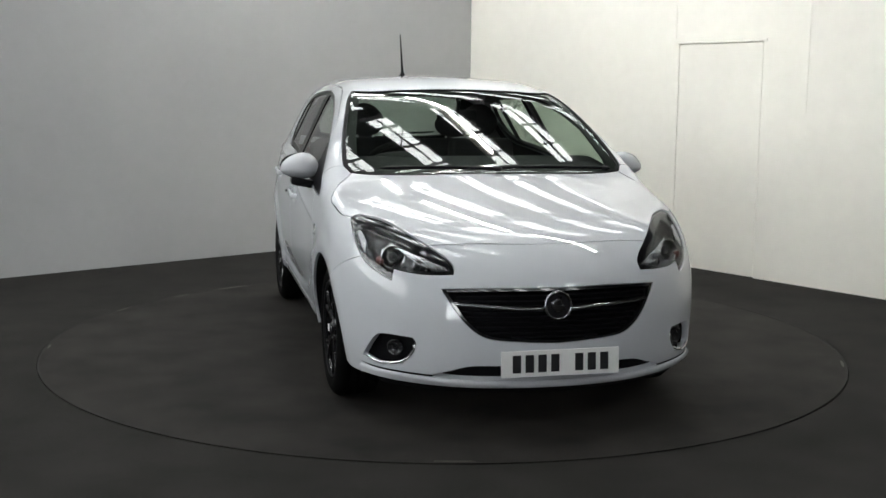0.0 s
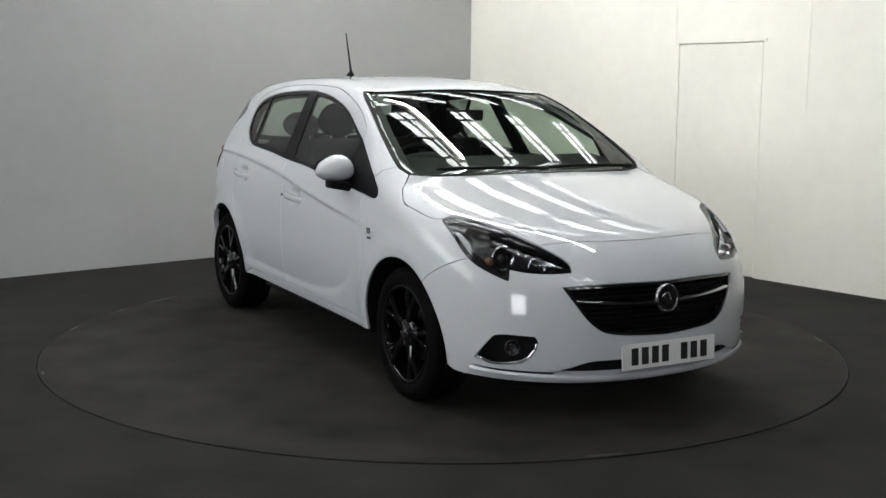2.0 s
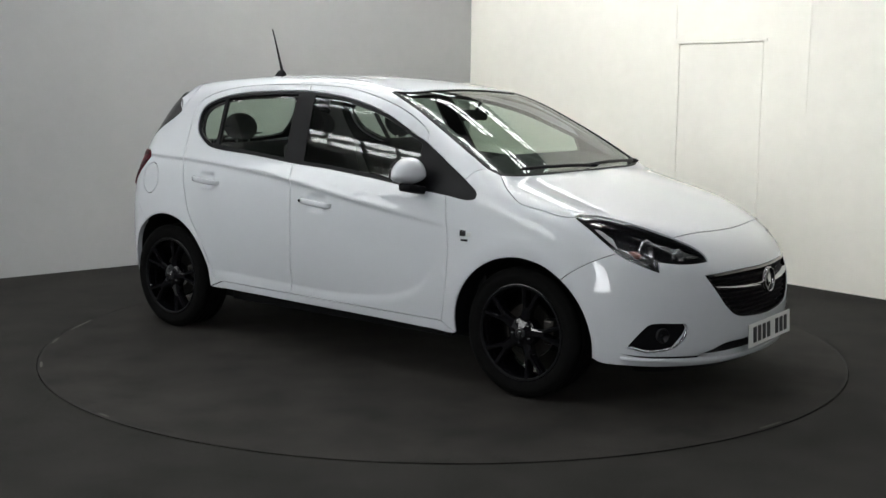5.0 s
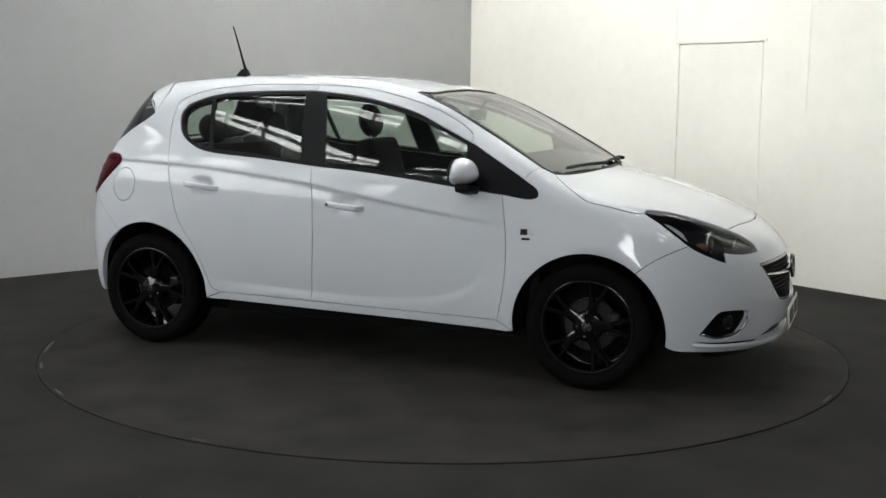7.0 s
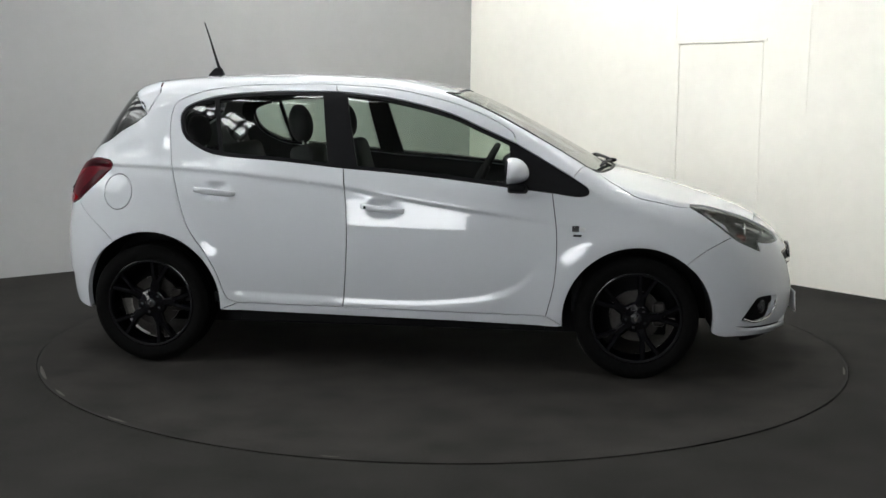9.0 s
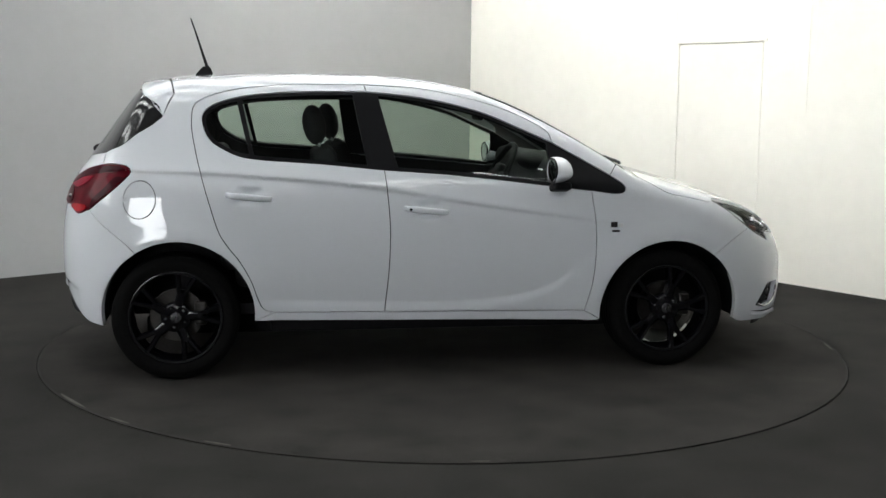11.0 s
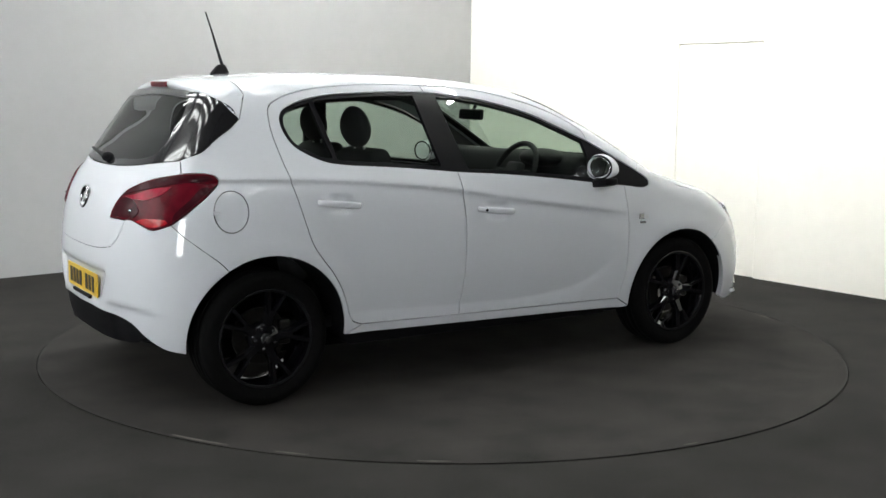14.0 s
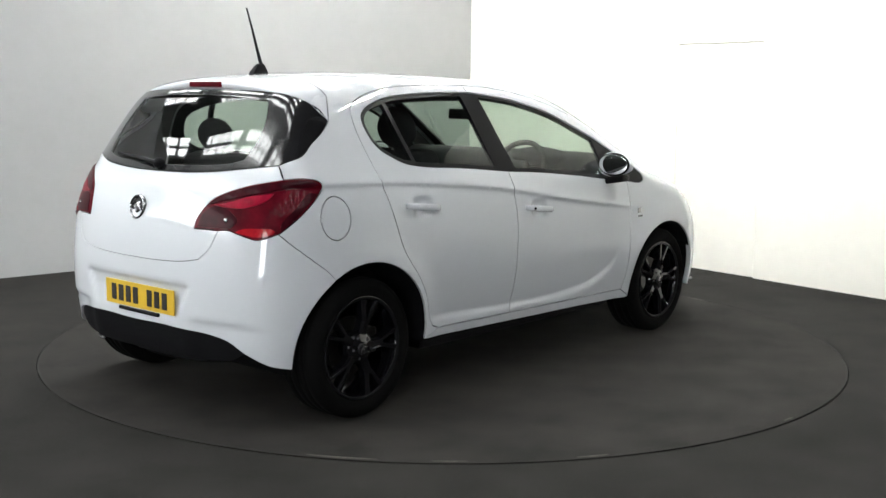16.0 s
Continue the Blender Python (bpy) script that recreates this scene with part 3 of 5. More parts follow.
def patch(name, mode, loop, mat, parent, holes=(), inset=0.0025, rim=0.014, lift=0.0, grid=0.035, label="", sunk=None):
    """A panel of the skin: the flat loop less its holes, meshed, rolled up on the skin, lifted along its normals, with its edges turned in."""
    loops = [shrink(loop, inset)] + [shrink(h, -inset) for h in holes]
    (x0, y0), (x1, y1) = loops[0].min(0), loops[0].max(0)
    gx, gy = np.meshgrid(np.arange(x0, x1, grid), np.arange(y0, y1, grid))
    g = np.stack([gx.ravel(), gy.ravel()], -1)
    ok = inside(g, shrink(loops[0], grid * 0.35))
    for h in loops[1:]:
        ok &= ~inside(g, shrink(h, -grid * 0.35))
    pts, edges = [], []
    for l in loops:
        k = len(pts)
        pts += [tuple(v) for v in l]
        edges += [(k + i, k + (i + 1) % len(l)) for i in range(len(l))]
    g = g[ok]
    if mode == "c" and lift > -0.01 and rim:
        # extra points along the creases of the flank
        e = crease_points()
        inner = inside(e, shrink(loops[0], 0.006))
        for h in loops[1:]:
            inner &= ~inside(e, shrink(h, -0.006))
        g = np.vstack([g, e[inner]])
    pts += [tuple(v) for v in g]
    vs, _, fs, *_ = delaunay_2d_cdt([Vector(v) for v in pts], edges, [], 0, 1e-5)
    q = np.array([tuple(v) for v in vs])
    fs = np.array([f[:3] for f in fs])
    c = q[fs].mean(1)
    ok = inside(c, loops[0])
    for h in loops[1:]:
        ok &= ~inside(c, h)
    fs = fs[ok]
    p = roll_up(mode, q)
    n = skin_normals(p)
    depth = lift if sunk is None else lift - sunk(p)
    p = p + n * (depth if np.isscalar(depth) else depth[:, None])
    tri = p[fs]
    face_n = np.cross(tri[:, 1] - tri[:, 0], tri[:, 2] - tri[:, 0])
    flip = np.sum(face_n * n[fs[:, 0]], axis=1) < 0
    fs[flip] = fs[flip][:, ::-1]
    verts, normals, faces = [p], [n], [tuple(int(i) for i in f) for f in fs]
    if rim:
        count = {}
        for a, b, d in faces:
            for e in ((a, b), (b, d), (d, a)):
                count[e] = 1
        border = [e for e in count if (e[1], e[0]) not in count]
        used = sorted({i for e in border for i in e})
        at = {v: len(p) + i for i, v in enumerate(used)}
        verts += [p[used], p[used] - n[used] * rim]
        normals += [np.zeros((2 * len(used), 3))]
        k = len(used)
        faces += [(at[b], at[a], at[a] + k, at[b] + k) for a, b in border]
    me = bpy.data.meshes.new(name)
    me.from_pydata(np.vstack(verts).tolist(), [], faces)
    me.materials.append(mat)
    me.shade_smooth()
    if sunk is None:
        me.normals_split_custom_set_from_vertices(np.vstack(normals).tolist())
    ob = new(name, me)
    ob.parent = parent
    return tagged(ob, label) if label else ob


# ---- the car ----
CAR_ON_DISC = (-0.226, 0.020, 0.0)
car = new("car")
tagged(car, "glossy white five-door hatchback with black alloy wheels", "car")


def arc(cx, cz, r, a0, a1, n=7):
    return [("s", cx + r * math.cos(radians(a0 + (a1 - a0) * i / n)), cz + r * math.sin(radians(a0 + (a1 - a0) * i / n))) for i in range(n + 1)]


FRONT_ARCH, REAR_ARCH = (1.305, 0.305, 0.378), (-1.232, 0.328, 0.375)
# shut lines and openings, as runs of design points
BONNET_REAR = [("t", 1.205, 0), ("t", 1.19, 0.2), ("t", 1.165, 0.40), ("t", 1.12, 0.60), ("t", 1.085, 0.70)]
BONNET_SIDE = [("t", 1.085, 0.70), ("t", 1.122, 0.733), ("t", 1.165, 0.772), ("t", 1.215, 0.802), ("s", 1.285, 0.931), ("s", 1.377, 0.911), ("s", 1.504, 0.884), ("s", 1.55, 0.882)]
LAMP_REAR = [("s", 1.55, 0.882), ("t", 1.555, 0.735)]
LAMP_TOP = [("t", 1.555, 0.735), ("t", 1.64, 0.655), ("t", 1.775, 0.578), ("t", 1.905, 0.495)]
LAMP_TIP = [("t", 1.905, 0.495), ("f", 0.432, 0.745), ("f", 0.414, 0.715), ("f", 0.42, 0.688)]
LAMP_FOOT = [("f", 0.42, 0.688), ("f", 0.50, 0.684), ("f", 0.56, 0.685), ("f", 0.61, 0.690), ("s", 1.915, 0.698)]
LAMP_NOTCH = [("s", 1.915, 0.698), ("f", 0.66, 0.651)]
LAMP_UNDER = [("f", 0.66, 0.651), ("s", 1.89, 0.668), ("s", 1.80, 0.712), ("s", 1.765, 0.735)]
LAMP_WING = [("s", 1.765, 0.735), ("s", 1.72, 0.77), ("s", 1.63, 0.835), ("s", 1.55, 0.882)]
BONNET_FRONT = [("t", 1.905, 0.495), ("t", 1.928, 0.38), ("t", 1.96, 0.18), ("t", 1.973, 0)]
WING_BUMPER = [("s", 1.765, 0.735), ("s", 1.735, 0.724), ("s", 1.70, 0.708), ("s", 1.66, 0.688), ("s", 1.62, 0.665), ("s", 1.58, 0.638), ("s", 1.538, 0.603)]
BUMPER_ARCH = arc(*FRONT_ARCH, 52, -8)
WING_ARCH = arc(*FRONT_ARCH, 52, 185, 12)
LIP = [BUMPER_ARCH[-1], ("s", 1.72, 0.234), ("s", 1.85, 0.226), ("f", 0.56, 0.216), ("f", 0.33, 0.208), ("f", 0, 0.205)]
DOOR_FRONT = [("s", 0.845, 0.318), ("s", 0.884, 0.50), ("s", 0.892, 0.729), ("s", 0.865, 0.948)]
SCREEN_TOP = [("t", 0.345, 0), ("t", 0.345, 0.3), ("t", 0.335, 0.50), ("t", 0.29, 0.572)]
SCREEN_SIDE = [("t", 0.29, 0.572), ("t", 0.40, 0.612), ("t", 0.553, 0.648), ("t", 0.80, 0.700), ("t", 1.03, 0.728)]
PILLAR_JOINT = [("t", 1.03, 0.728), ("s", 0.967, 1.025)]
PILLAR_EDGE = [("s", 0.967, 1.025), ("s", 0.81, 1.113), ("s", 0.672, 1.19)]
DOOR_TOP_FRONT = [("s", 0.672, 1.19), ("s", 0.660, 1.235), ("s", 0.632, 1.26), ("s", 0.513, 1.324), ("s", 0.333, 1.389), ("s", 0.029, 1.455), ("s", -0.29, 1.476)]
DOOR_TOP_REAR = [("s", -0.29, 1.476), ("s", -0.582, 1.476), ("s", -0.795, 1.465), ("s", -0.975, 1.44), ("s", -1.092, 1.403), ("s", -1.147, 1.364),
                 ("s", -1.158, 1.275), ("s", -1.137, 1.144), ("s", -1.11, 1.029), ("s", -1.062, 0.857), ("s", -1.023, 0.741), ("s", -0.977, 0.669),
                 ("s", -0.932, 0.611), ("s", -0.874, 0.508), ("s", -0.838, 0.405), ("s", -0.815, 0.362), ("s", -0.76, 0.340)]
PILLAR_B = [("s", -0.205, 0.332), ("s", -0.182, 0.60), ("s", -0.182, 0.818), ("s", -0.205, 1.052)]
BELT_FRONT = [("s", -0.205, 1.052), ("s", 0.068, 1.034), ("s", 0.359, 1.006), ("s", 0.646, 0.972), ("s", 0.865, 0.948)]
BELT_REAR = [("s", -0.205, 1.052), ("s", -0.527, 1.082), ("s", -0.83, 1.103), ("s", -0.924, 1.119), ("s", -1.006, 1.155), ("s", -1.064, 1.195), ("s", -1.094, 1.246),
             ("s", -1.104, 1.31), ("s", -1.087, 1.344), ("s", -1.024, 1.38), ("s", -0.876, 1.417), ("s", -0.572, 1.438), ("s", -0.28, 1.441)]
FRAME_FRONT = [("s", -0.28, 1.441), ("s", 0.036, 1.406), ("s", 0.338, 1.331), ("s", 0.488, 1.268), ("s", 0.672, 1.19)]
SAIL_NOSE = [("s", 0.865, 0.948), ("s", 1.01, 0.932), ("s", 1.045, 0.945), ("s", 1.045, 0.968), ("s", 0.967, 1.025)]
SILL_TOP = [("s", -0.76, 0.340), ("s", -0.205, 0.332), ("s", 0.845, 0.318)]
ARCH_FRONT_END = WING_ARCH[-1]
REAR_ARCH_RUN = arc(*REAR_ARCH, -4, 122, 11)
BUMPER_REAR_ARCH = arc(*REAR_ARCH, 122, 188, 6)
QUARTER_BUMPER = [REAR_ARCH_RUN[-1], ("s", -1.462, 0.680), ("s", -1.50, 0.712), ("s", -1.54, 0.744), ("s", -1.58, 0.777), ("s", -1.62, 0.813), ("s", -1.655, 0.853)]
TAIL_OUTER = [("s", -1.655, 0.853), ("s", -1.571, 0.922), ("s", -1.481, 1.0), ("s", -1.447, 1.045), ("s", -1.462, 1.068), ("s", -1.50, 1.076), ("s", -1.586, 1.073)]
TAIL_UPPER = [("s", -1.586, 1.073), ("r", 0.568, 1.039), ("r", 0.45, 0.981), ("r", 0.405, 0.905), ("r", 0.398, 0.862)]
TAIL_LOWER = [("r", 0.524, 0.860), ("r", 0.562, 0.864), ("r", 0.638, 0.841), ("r", 0.692, 0.828), ("s", -1.655, 0.853)]
GATE_CORNER = [("s", -1.586, 1.073), ("s", -1.575, 1.13)]
GLASS_SIDE = [("s", -1.575, 1.13), ("s", -1.50, 1.165), ("s", -1.42, 1.225), ("s", -1.34, 1.275), ("s", -1.297, 1.312)]
ROOF_REAR = [("s", -1.245, 1.425), ("t", -1.26, 0.52), ("t", -1.285, 0.3), ("t", -1.295, 0)]
GLASS_FOOT = [("r", 0, 1.083), ("r", 0.2, 1.086), ("r", 0.40, 1.098), ("r", 0.525, 1.113), ("s", -1.575, 1.13)]
GATE_FOOT = [("r", 0.441, 0.735), ("r", 0.345, 0.719), ("r", 0.158, 0.709), ("r", 0, 0.708)]
BUMPER_FOOT = [BUMPER_REAR_ARCH[-1], ("s", -1.65, 0.285), ("r", 0.72, 0.293), ("r", 0.638, 0.34), ("r", 0.55, 0.400), ("r", 0.266, 0.430), ("r", 0, 0.428)]
GRILLE = [[("f", 0, 0.637), ("f", 0.27, 0.639), ("f", 0.475, 0.632)], [("f", 0.475, 0.632), ("f", 0.44, 0.571), ("f", 0.375, 0.482), ("f", 0.305, 0.435), ("f", 0.14, 0.415), ("f", 0, 0.408)]]
INTAKE = [[("f", 0, 0.318), ("f", 0.24, 0.314), ("f", 0.37, 0.310), ("f", 0.44, 0.288), ("f", 0.52, 0.262)], [("f", 0.52, 0.262), ("f", 0.43, 0.252), ("f", 0.2, 0.246), ("f", 0, 0.244)]]
FOG = [[("s", 1.828, 0.312), ("s", 1.885, 0.388), ("f", 0.715, 0.420), ("f", 0.68, 0.426)], [("f", 0.68, 0.426), ("f", 0.588, 0.421)], [("f", 0.588, 0.421), ("f", 0.576, 0.395), ("f", 0.622, 0.304)],
       [("f", 0.622, 0.304), ("f", 0.69, 0.290), ("s", 1.90, 0.290), ("s", 1.828, 0.312)]]


def rev(c):
    return c[::-1]


def ring_loop(mode, cx, cy, r, n=40):
    return np.array([[cx + r * math.cos(2 * math.pi * i / n), cy + r * math.sin(2 * math.pi * i / n)] for i in range(n)])


def revolve(profile, steps=64, axis="y"):
    """A turned shape: (distance along the axis, radius) points about y."""
    bm = bmesh.new()
    rows = []
    for a, r in profile:
        rows.append([bm.verts.new((r * math.cos(2 * math.pi * i / steps), a, r * math.sin(2 * math.pi * i / steps))) for i in range(steps)])
    for p, q in zip(rows, rows[1:]):
        for i in range(steps):
            j = (i + 1) % steps
            bm.faces.new((p[i], p[j], q[j], q[i]))
    bmesh.ops.recalc_face_normals(bm, faces=bm.faces)
    return bm


def moved(bm, m):
    bmesh.ops.transform(bm, matrix=m, verts=bm.verts)
    return bm


def ellipsoid(size, m, u=32, v=20):
    bm = bmesh.new()
    bmesh.ops.create_uvsphere(bm, u_segments=u, v_segments=v, radius=1.0)
    bmesh.ops.scale(bm, vec=size, verts=bm.verts)
    return moved(bm, m)


def tube(points, radii, steps=12):
    """A round bar along points."""
    bm = bmesh.new()
    rows = []
    pts = [Vector(p) for p in points]
    for i, p in enumerate(pts):
        d = (pts[min(i + 1, len(pts) - 1)] - pts[max(i - 1, 0)]).normalized()
        a = d.orthogonal().normalized()
        b = d.cross(a)
        r = radii[i] if isinstance(radii, (list, tuple)) else radii
        rows.append([bm.verts.new(p + r * (a * math.cos(2 * math.pi * k / steps) + b * math.sin(2 * math.pi * k / steps))) for k in range(steps)])
    for p, q in zip(rows, rows[1:]):
        for k in range(steps):
            j = (k + 1) % steps
            bm.faces.new((p[k], p[j], q[j], q[k]))
    bm.faces.new(rows[0])
    bm.faces.new(rows[-1])
    bmesh.ops.recalc_face_normals(bm, faces=bm.faces)
    return bm


def build_shell():
    fuel = unroll("c", place([("s", -1.405, 0.908)]))[0]
    flap = ring_loop("c", fuel[0], fuel[1], 0.078)
    loop = closed("c", [SCREEN_TOP, SCREEN_SIDE, PILLAR_JOINT, PILLAR_EDGE, DOOR_TOP_FRONT, DOOR_TOP_REAR,
                        [("s", -0.76, 0.340), REAR_ARCH_RUN[0]], REAR_ARCH_RUN, QUARTER_BUMPER, TAIL_OUTER, GATE_CORNER, GLASS_SIDE,
                        [("s", -1.297, 1.312), ("s", -1.245, 1.425)], ROOF_REAR], mirror=True)
    shell = patch("body_shell", "c", loop, CAR_WHITE, car, holes=[flap], inset=0.002)
    patch("cabin_lining", "c", loop, HEADLINER, shell, inset=0.004, lift=-0.03, rim=0, grid=0.07, label="grey cabin lining of roof and pillars")
    lid = patch("fuel_flap", "c", flap, CAR_WHITE, shell)
    bm = box((0.035, 0.006, 0.018), None, 0.002)
    p = place([("s", -1.47, 0.905)])[0]
    part("flap_notch", moved(bm, pose(p[0], p[1] + 0.002, p[2])), CAR_WHITE, lid)
    return shell


def build_glass(shell):
    loop = closed("c", [SCREEN_TOP, SCREEN_SIDE, [("t", 1.03, 0.728), ("t", 1.085, 0.70)], rev(BONNET_REAR)], mirror=True)
    screen = patch("windscreen", "c", loop, SCREEN_GLASS, car, lift=-0.003, inset=0.004, rim=0, grid=0.022)
    screen.visible_shadow = False
    patch("screen_border", "c", loop, BLACK_TRIM, screen, holes=[shrink(loop, 0.046)], lift=-0.006, inset=0.001, rim=0.01, label="black printed border of the windscreen")
    patch("screen_seal", "c", shrink(loop, 0.001), BLACK_PLASTIC, screen, holes=[shrink(loop, 0.013)], lift=0.0015, inset=0, rim=0.008, label="black rubber seal of the windscreen")
    glass = closed("r", [GLASS_FOOT, GLASS_SIDE, [("s", -1.297, 1.312), ("s", -1.318, 1.365), ("r", 0.545, 1.425), ("r", 0.42, 1.440), ("r", 0.2, 1.448), ("r", 0, 1.450)]], mirror=True)
    rear = patch("rear_window", "r", glass, SIDE_GLASS, car, lift=-0.001, rim=0)
    rear.visible_shadow = False
    clear = closed("r", [[("r", 0, 1.115), ("r", 0.2, 1.118), ("r", 0.42, 1.132), ("r", 0.50, 1.150)], [("r", 0.50, 1.150), ("r", 0.515, 1.22), ("r", 0.50, 1.32), ("r", 0.46, 1.40)],
                         [("r", 0.46, 1.40), ("r", 0.2, 1.415), ("r", 0, 1.418)]], mirror=True)
    patch("window_border", "r", glass, BLACK_TRIM, rear, holes=[clear], lift=-0.005, rim=0.01, label="black printed border of the rear window")
    patch("border_gloss", "r", glass, GLOSS_BLACK, rear, holes=[clear], lift=0.0, rim=0.0)


def build_doors(side):
    front = patch("front_door", "c", closed("c", [PILLAR_B, BELT_FRONT, rev(DOOR_FRONT), [("s", 0.845, 0.318), ("s", -0.205, 0.332)]], side), CAR_WHITE, car)
    patch("window_frame", "c", closed("c", [DOOR_TOP_FRONT, [("s", -0.29, 1.476), ("s", -0.28, 1.441)], FRAME_FRONT], side), CAR_WHITE, front)
    patch("door_lining", "c", closed("c", [PILLAR_B, BELT_FRONT, rev(DOOR_FRONT), [("s", 0.845, 0.318), ("s", -0.205, 0.332)]], side), INNER_TRIM, front, lift=-0.06, inset=-0.01, rim=0, grid=0.07, label="dark inner door lining")
    rear_loop = closed("c", [DOOR_TOP_REAR, [("s", -0.76, 0.340), ("s", -0.205, 0.332)], PILLAR_B, BELT_REAR, [("s", -0.28, 1.441), ("s", -0.29, 1.476)]], side)
    rear = patch("rear_door", "c", rear_loop, CAR_WHITE, car)
    patch("door_lining", "c", rear_loop, INNER_TRIM, rear, lift=-0.05, inset=-0.01, rim=0, grid=0.07, label="dark inner door lining")
    # black surround of the side windows, with the centre pillar and the sail panel in front
    outer = closed("c", [BELT_FRONT, SAIL_NOSE, PILLAR_EDGE, rev(FRAME_FRONT), rev(BELT_REAR)], side)
    g1 = closed("c", [[("s", -0.133, 1.066), ("s", 0.068, 1.054), ("s", 0.359, 1.027), ("s", 0.640, 0.994)], [("s", 0.640, 0.994), ("s", 0.648, 1.10), ("s", 0.638, 1.185)],
                      [("s", 0.638, 1.185), ("s", 0.488, 1.250), ("s", 0.338, 1.312), ("s", 0.036, 1.388), ("s", -0.220, 1.420)], [("s", -0.220, 1.420), ("s", -0.133, 1.066)]], side)
    g2 = closed("c", [[("s", -0.290, 1.080), ("s", -0.527, 1.102), ("s", -0.83, 1.124), ("s", -0.850, 1.128)], [("s", -0.850, 1.128), ("s", -0.908, 1.392)],
                      [("s", -0.908, 1.392), ("s", -0.876, 1.398), ("s", -0.572, 1.420), ("s", -0.352, 1.424)], [("s", -0.352, 1.424), ("s", -0.290, 1.080)]], side)
    g3 = closed("c", [[("s", -0.875, 1.132), ("s", -0.924, 1.139), ("s", -1.000, 1.172), ("s", -1.05, 1.206), ("s", -1.076, 1.25), ("s", -1.086, 1.305), ("s", -1.070, 1.335), ("s", -1.017, 1.365), ("s", -0.935, 1.386)],
                      [("s", -0.935, 1.386), ("s", -0.875, 1.132)]], side)
    trim = patch("window_surround", "c", outer, BLACK_TRIM, front, holes=[g1, g2, g3], lift=-0.004, inset=0.001, rim=0.02, label="black surround of the side windows")
    for nm, g in (("door_glass", g1), ("door_glass", g2), ("quarter_glass", g3)):
        pane = patch(nm, "c", g, SIDE_GLASS, front if g is g1 else rear, lift=-0.008, inset=-0.004, rim=0)
        pane.visible_shadow = False
    # handles
    for door, x, z, tilt in ((front, 0.005, 0.852, 5.5), (rear, -0.878, 0.922, 5.5)):
        p = on_side(np.array(x - 0.10), np.array(z), side) * 0.5 + on_side(np.array(x + 0.10), np.array(z), side) * 0.5
        m = Matrix.Translation(Vector(p)) @ pose(0, 0, 0, 0, tilt, 0)
        bm = bmesh.new()
        n = 13
        rows = []
        for i in range(n):
            u = -1 + 2 * i / (n - 1)
            hh = 0.0165 * (1 - 0.25 * abs(u) ** 3)
            out = 0.034 * (1 - u ** 6) + 0.002
            rows.append([bm.verts.new((0.114 * u, side * (out - dy), hh * dz)) for dy, dz in ((0.0, 0.55), (0.004, 1.0), (0.020, 0.9), (0.020, -0.9), (0.004, -1.0), (0.0, -0.55))])
        for a, b in zip(rows, rows[1:]):
            for k in range(6):
                bm.faces.new((a[k], a[(k + 1) % 6], b[(k + 1) % 6], b[k]))
        bm.faces.new(rows[0])
        bm.faces.new(rows[-1])
        bmesh.ops.recalc_face_normals(bm, faces=bm.faces)
        part("door_handle", moved(bm, m), CAR_WHITE, door, smooth=True)
        if door is front:
            part("lock_barrel", ellipsoid((0.008, 0.005, 0.008), m @ pose(-0.085, side * 0.040, 0), 12, 8), BLACK_PLASTIC, door)
    return front


def build_wing(side):
    wing = patch("front_wing", "c", closed("c", [SAIL_NOSE, rev(PILLAR_JOINT), [("t", 1.03, 0.728), ("t", 1.085, 0.70)], BONNET_SIDE, rev(LAMP_WING), WING_BUMPER, WING_ARCH,
                                                  [ARCH_FRONT_END, ("s", 0.845, 0.318)], DOOR_FRONT], side), CAR_WHITE, car, inset=0.0018)
    if side < 0:
        # small emblem: a plain chrome flag shape with a bar under it
        for x, z, w, h in ((0.985, 0.772, 0.036, 0.030), (1.020, 0.768, 0.026, 0.022), (0.995, 0.738, 0.042, 0.011)):
            p = on_side(np.array(x), np.array(z), side)
            part("wing_badge", box((w, 0.006, h), Matrix.Translation(Vector(p)), 0.002), (GLOSS_BLACK if h < 0.015 else SATIN_SILVER if h < 0.03 else DARK_CHROME), wing, "small dark and chrome badge")
    sill = patch("sill", "c", closed("c", [SILL_TOP, [("s", 0.845, 0.318), ARCH_FRONT_END], [ARCH_FRONT_END, ("s", 0.917, 0.266), ("s", 0.366, 0.277), ("s", -0.227, 0.287), ("s", -0.835, 0.298), REAR_ARCH_RUN[0]],
                                          [REAR_ARCH_RUN[0], ("s", -0.76, 0.340)]], side), CAR_WHITE, car)
    for nm, (cx, cz, r) in (("front", FRONT_ARCH), ("rear", REAR_ARCH)):
        bm = bmesh.new()
        n = 28
        rows = []
        for i in range(n + 1):
            a = radians(-6 + 194 * i / n)
            x, z = cx + (r + 0.002) * math.cos(a), cz + (r + 0.002) * math.sin(a)
            y0 = float(on_side(np.array(x), np.array(max(z, 0.2)), 1)[1]) - 0.012
            rows.append([bm.verts.new((x, side * y, z)) for y in (y0, 0.60, 0.50)])
        for p, q in zip(rows, rows[1:]):
            for k in range(2):
                bm.faces.new((p[k], p[k + 1], q[k + 1], q[k]))
        bm.faces.new([row[2] for row in rows])
        part("arch_liner", bm, BLACK_PLASTIC, car, "black wheel arch liner")


def plate(name, m, mat, parent):
    """A number plate with its characters as plain bars."""
    base = part(name, box((0.006, 0.520, 0.111), m, 0.002), mat, parent)
    w, gap, x = 0.036, 0.020, -0.211
    for i in range(7):
        if i == 4:
            x += 0.050
        part("character_bar", box((0.004, w, 0.074), m @ pose(0.004, x + w / 2, 0), 0.001), PLATE_INK, base)
        x += w + gap
    return base


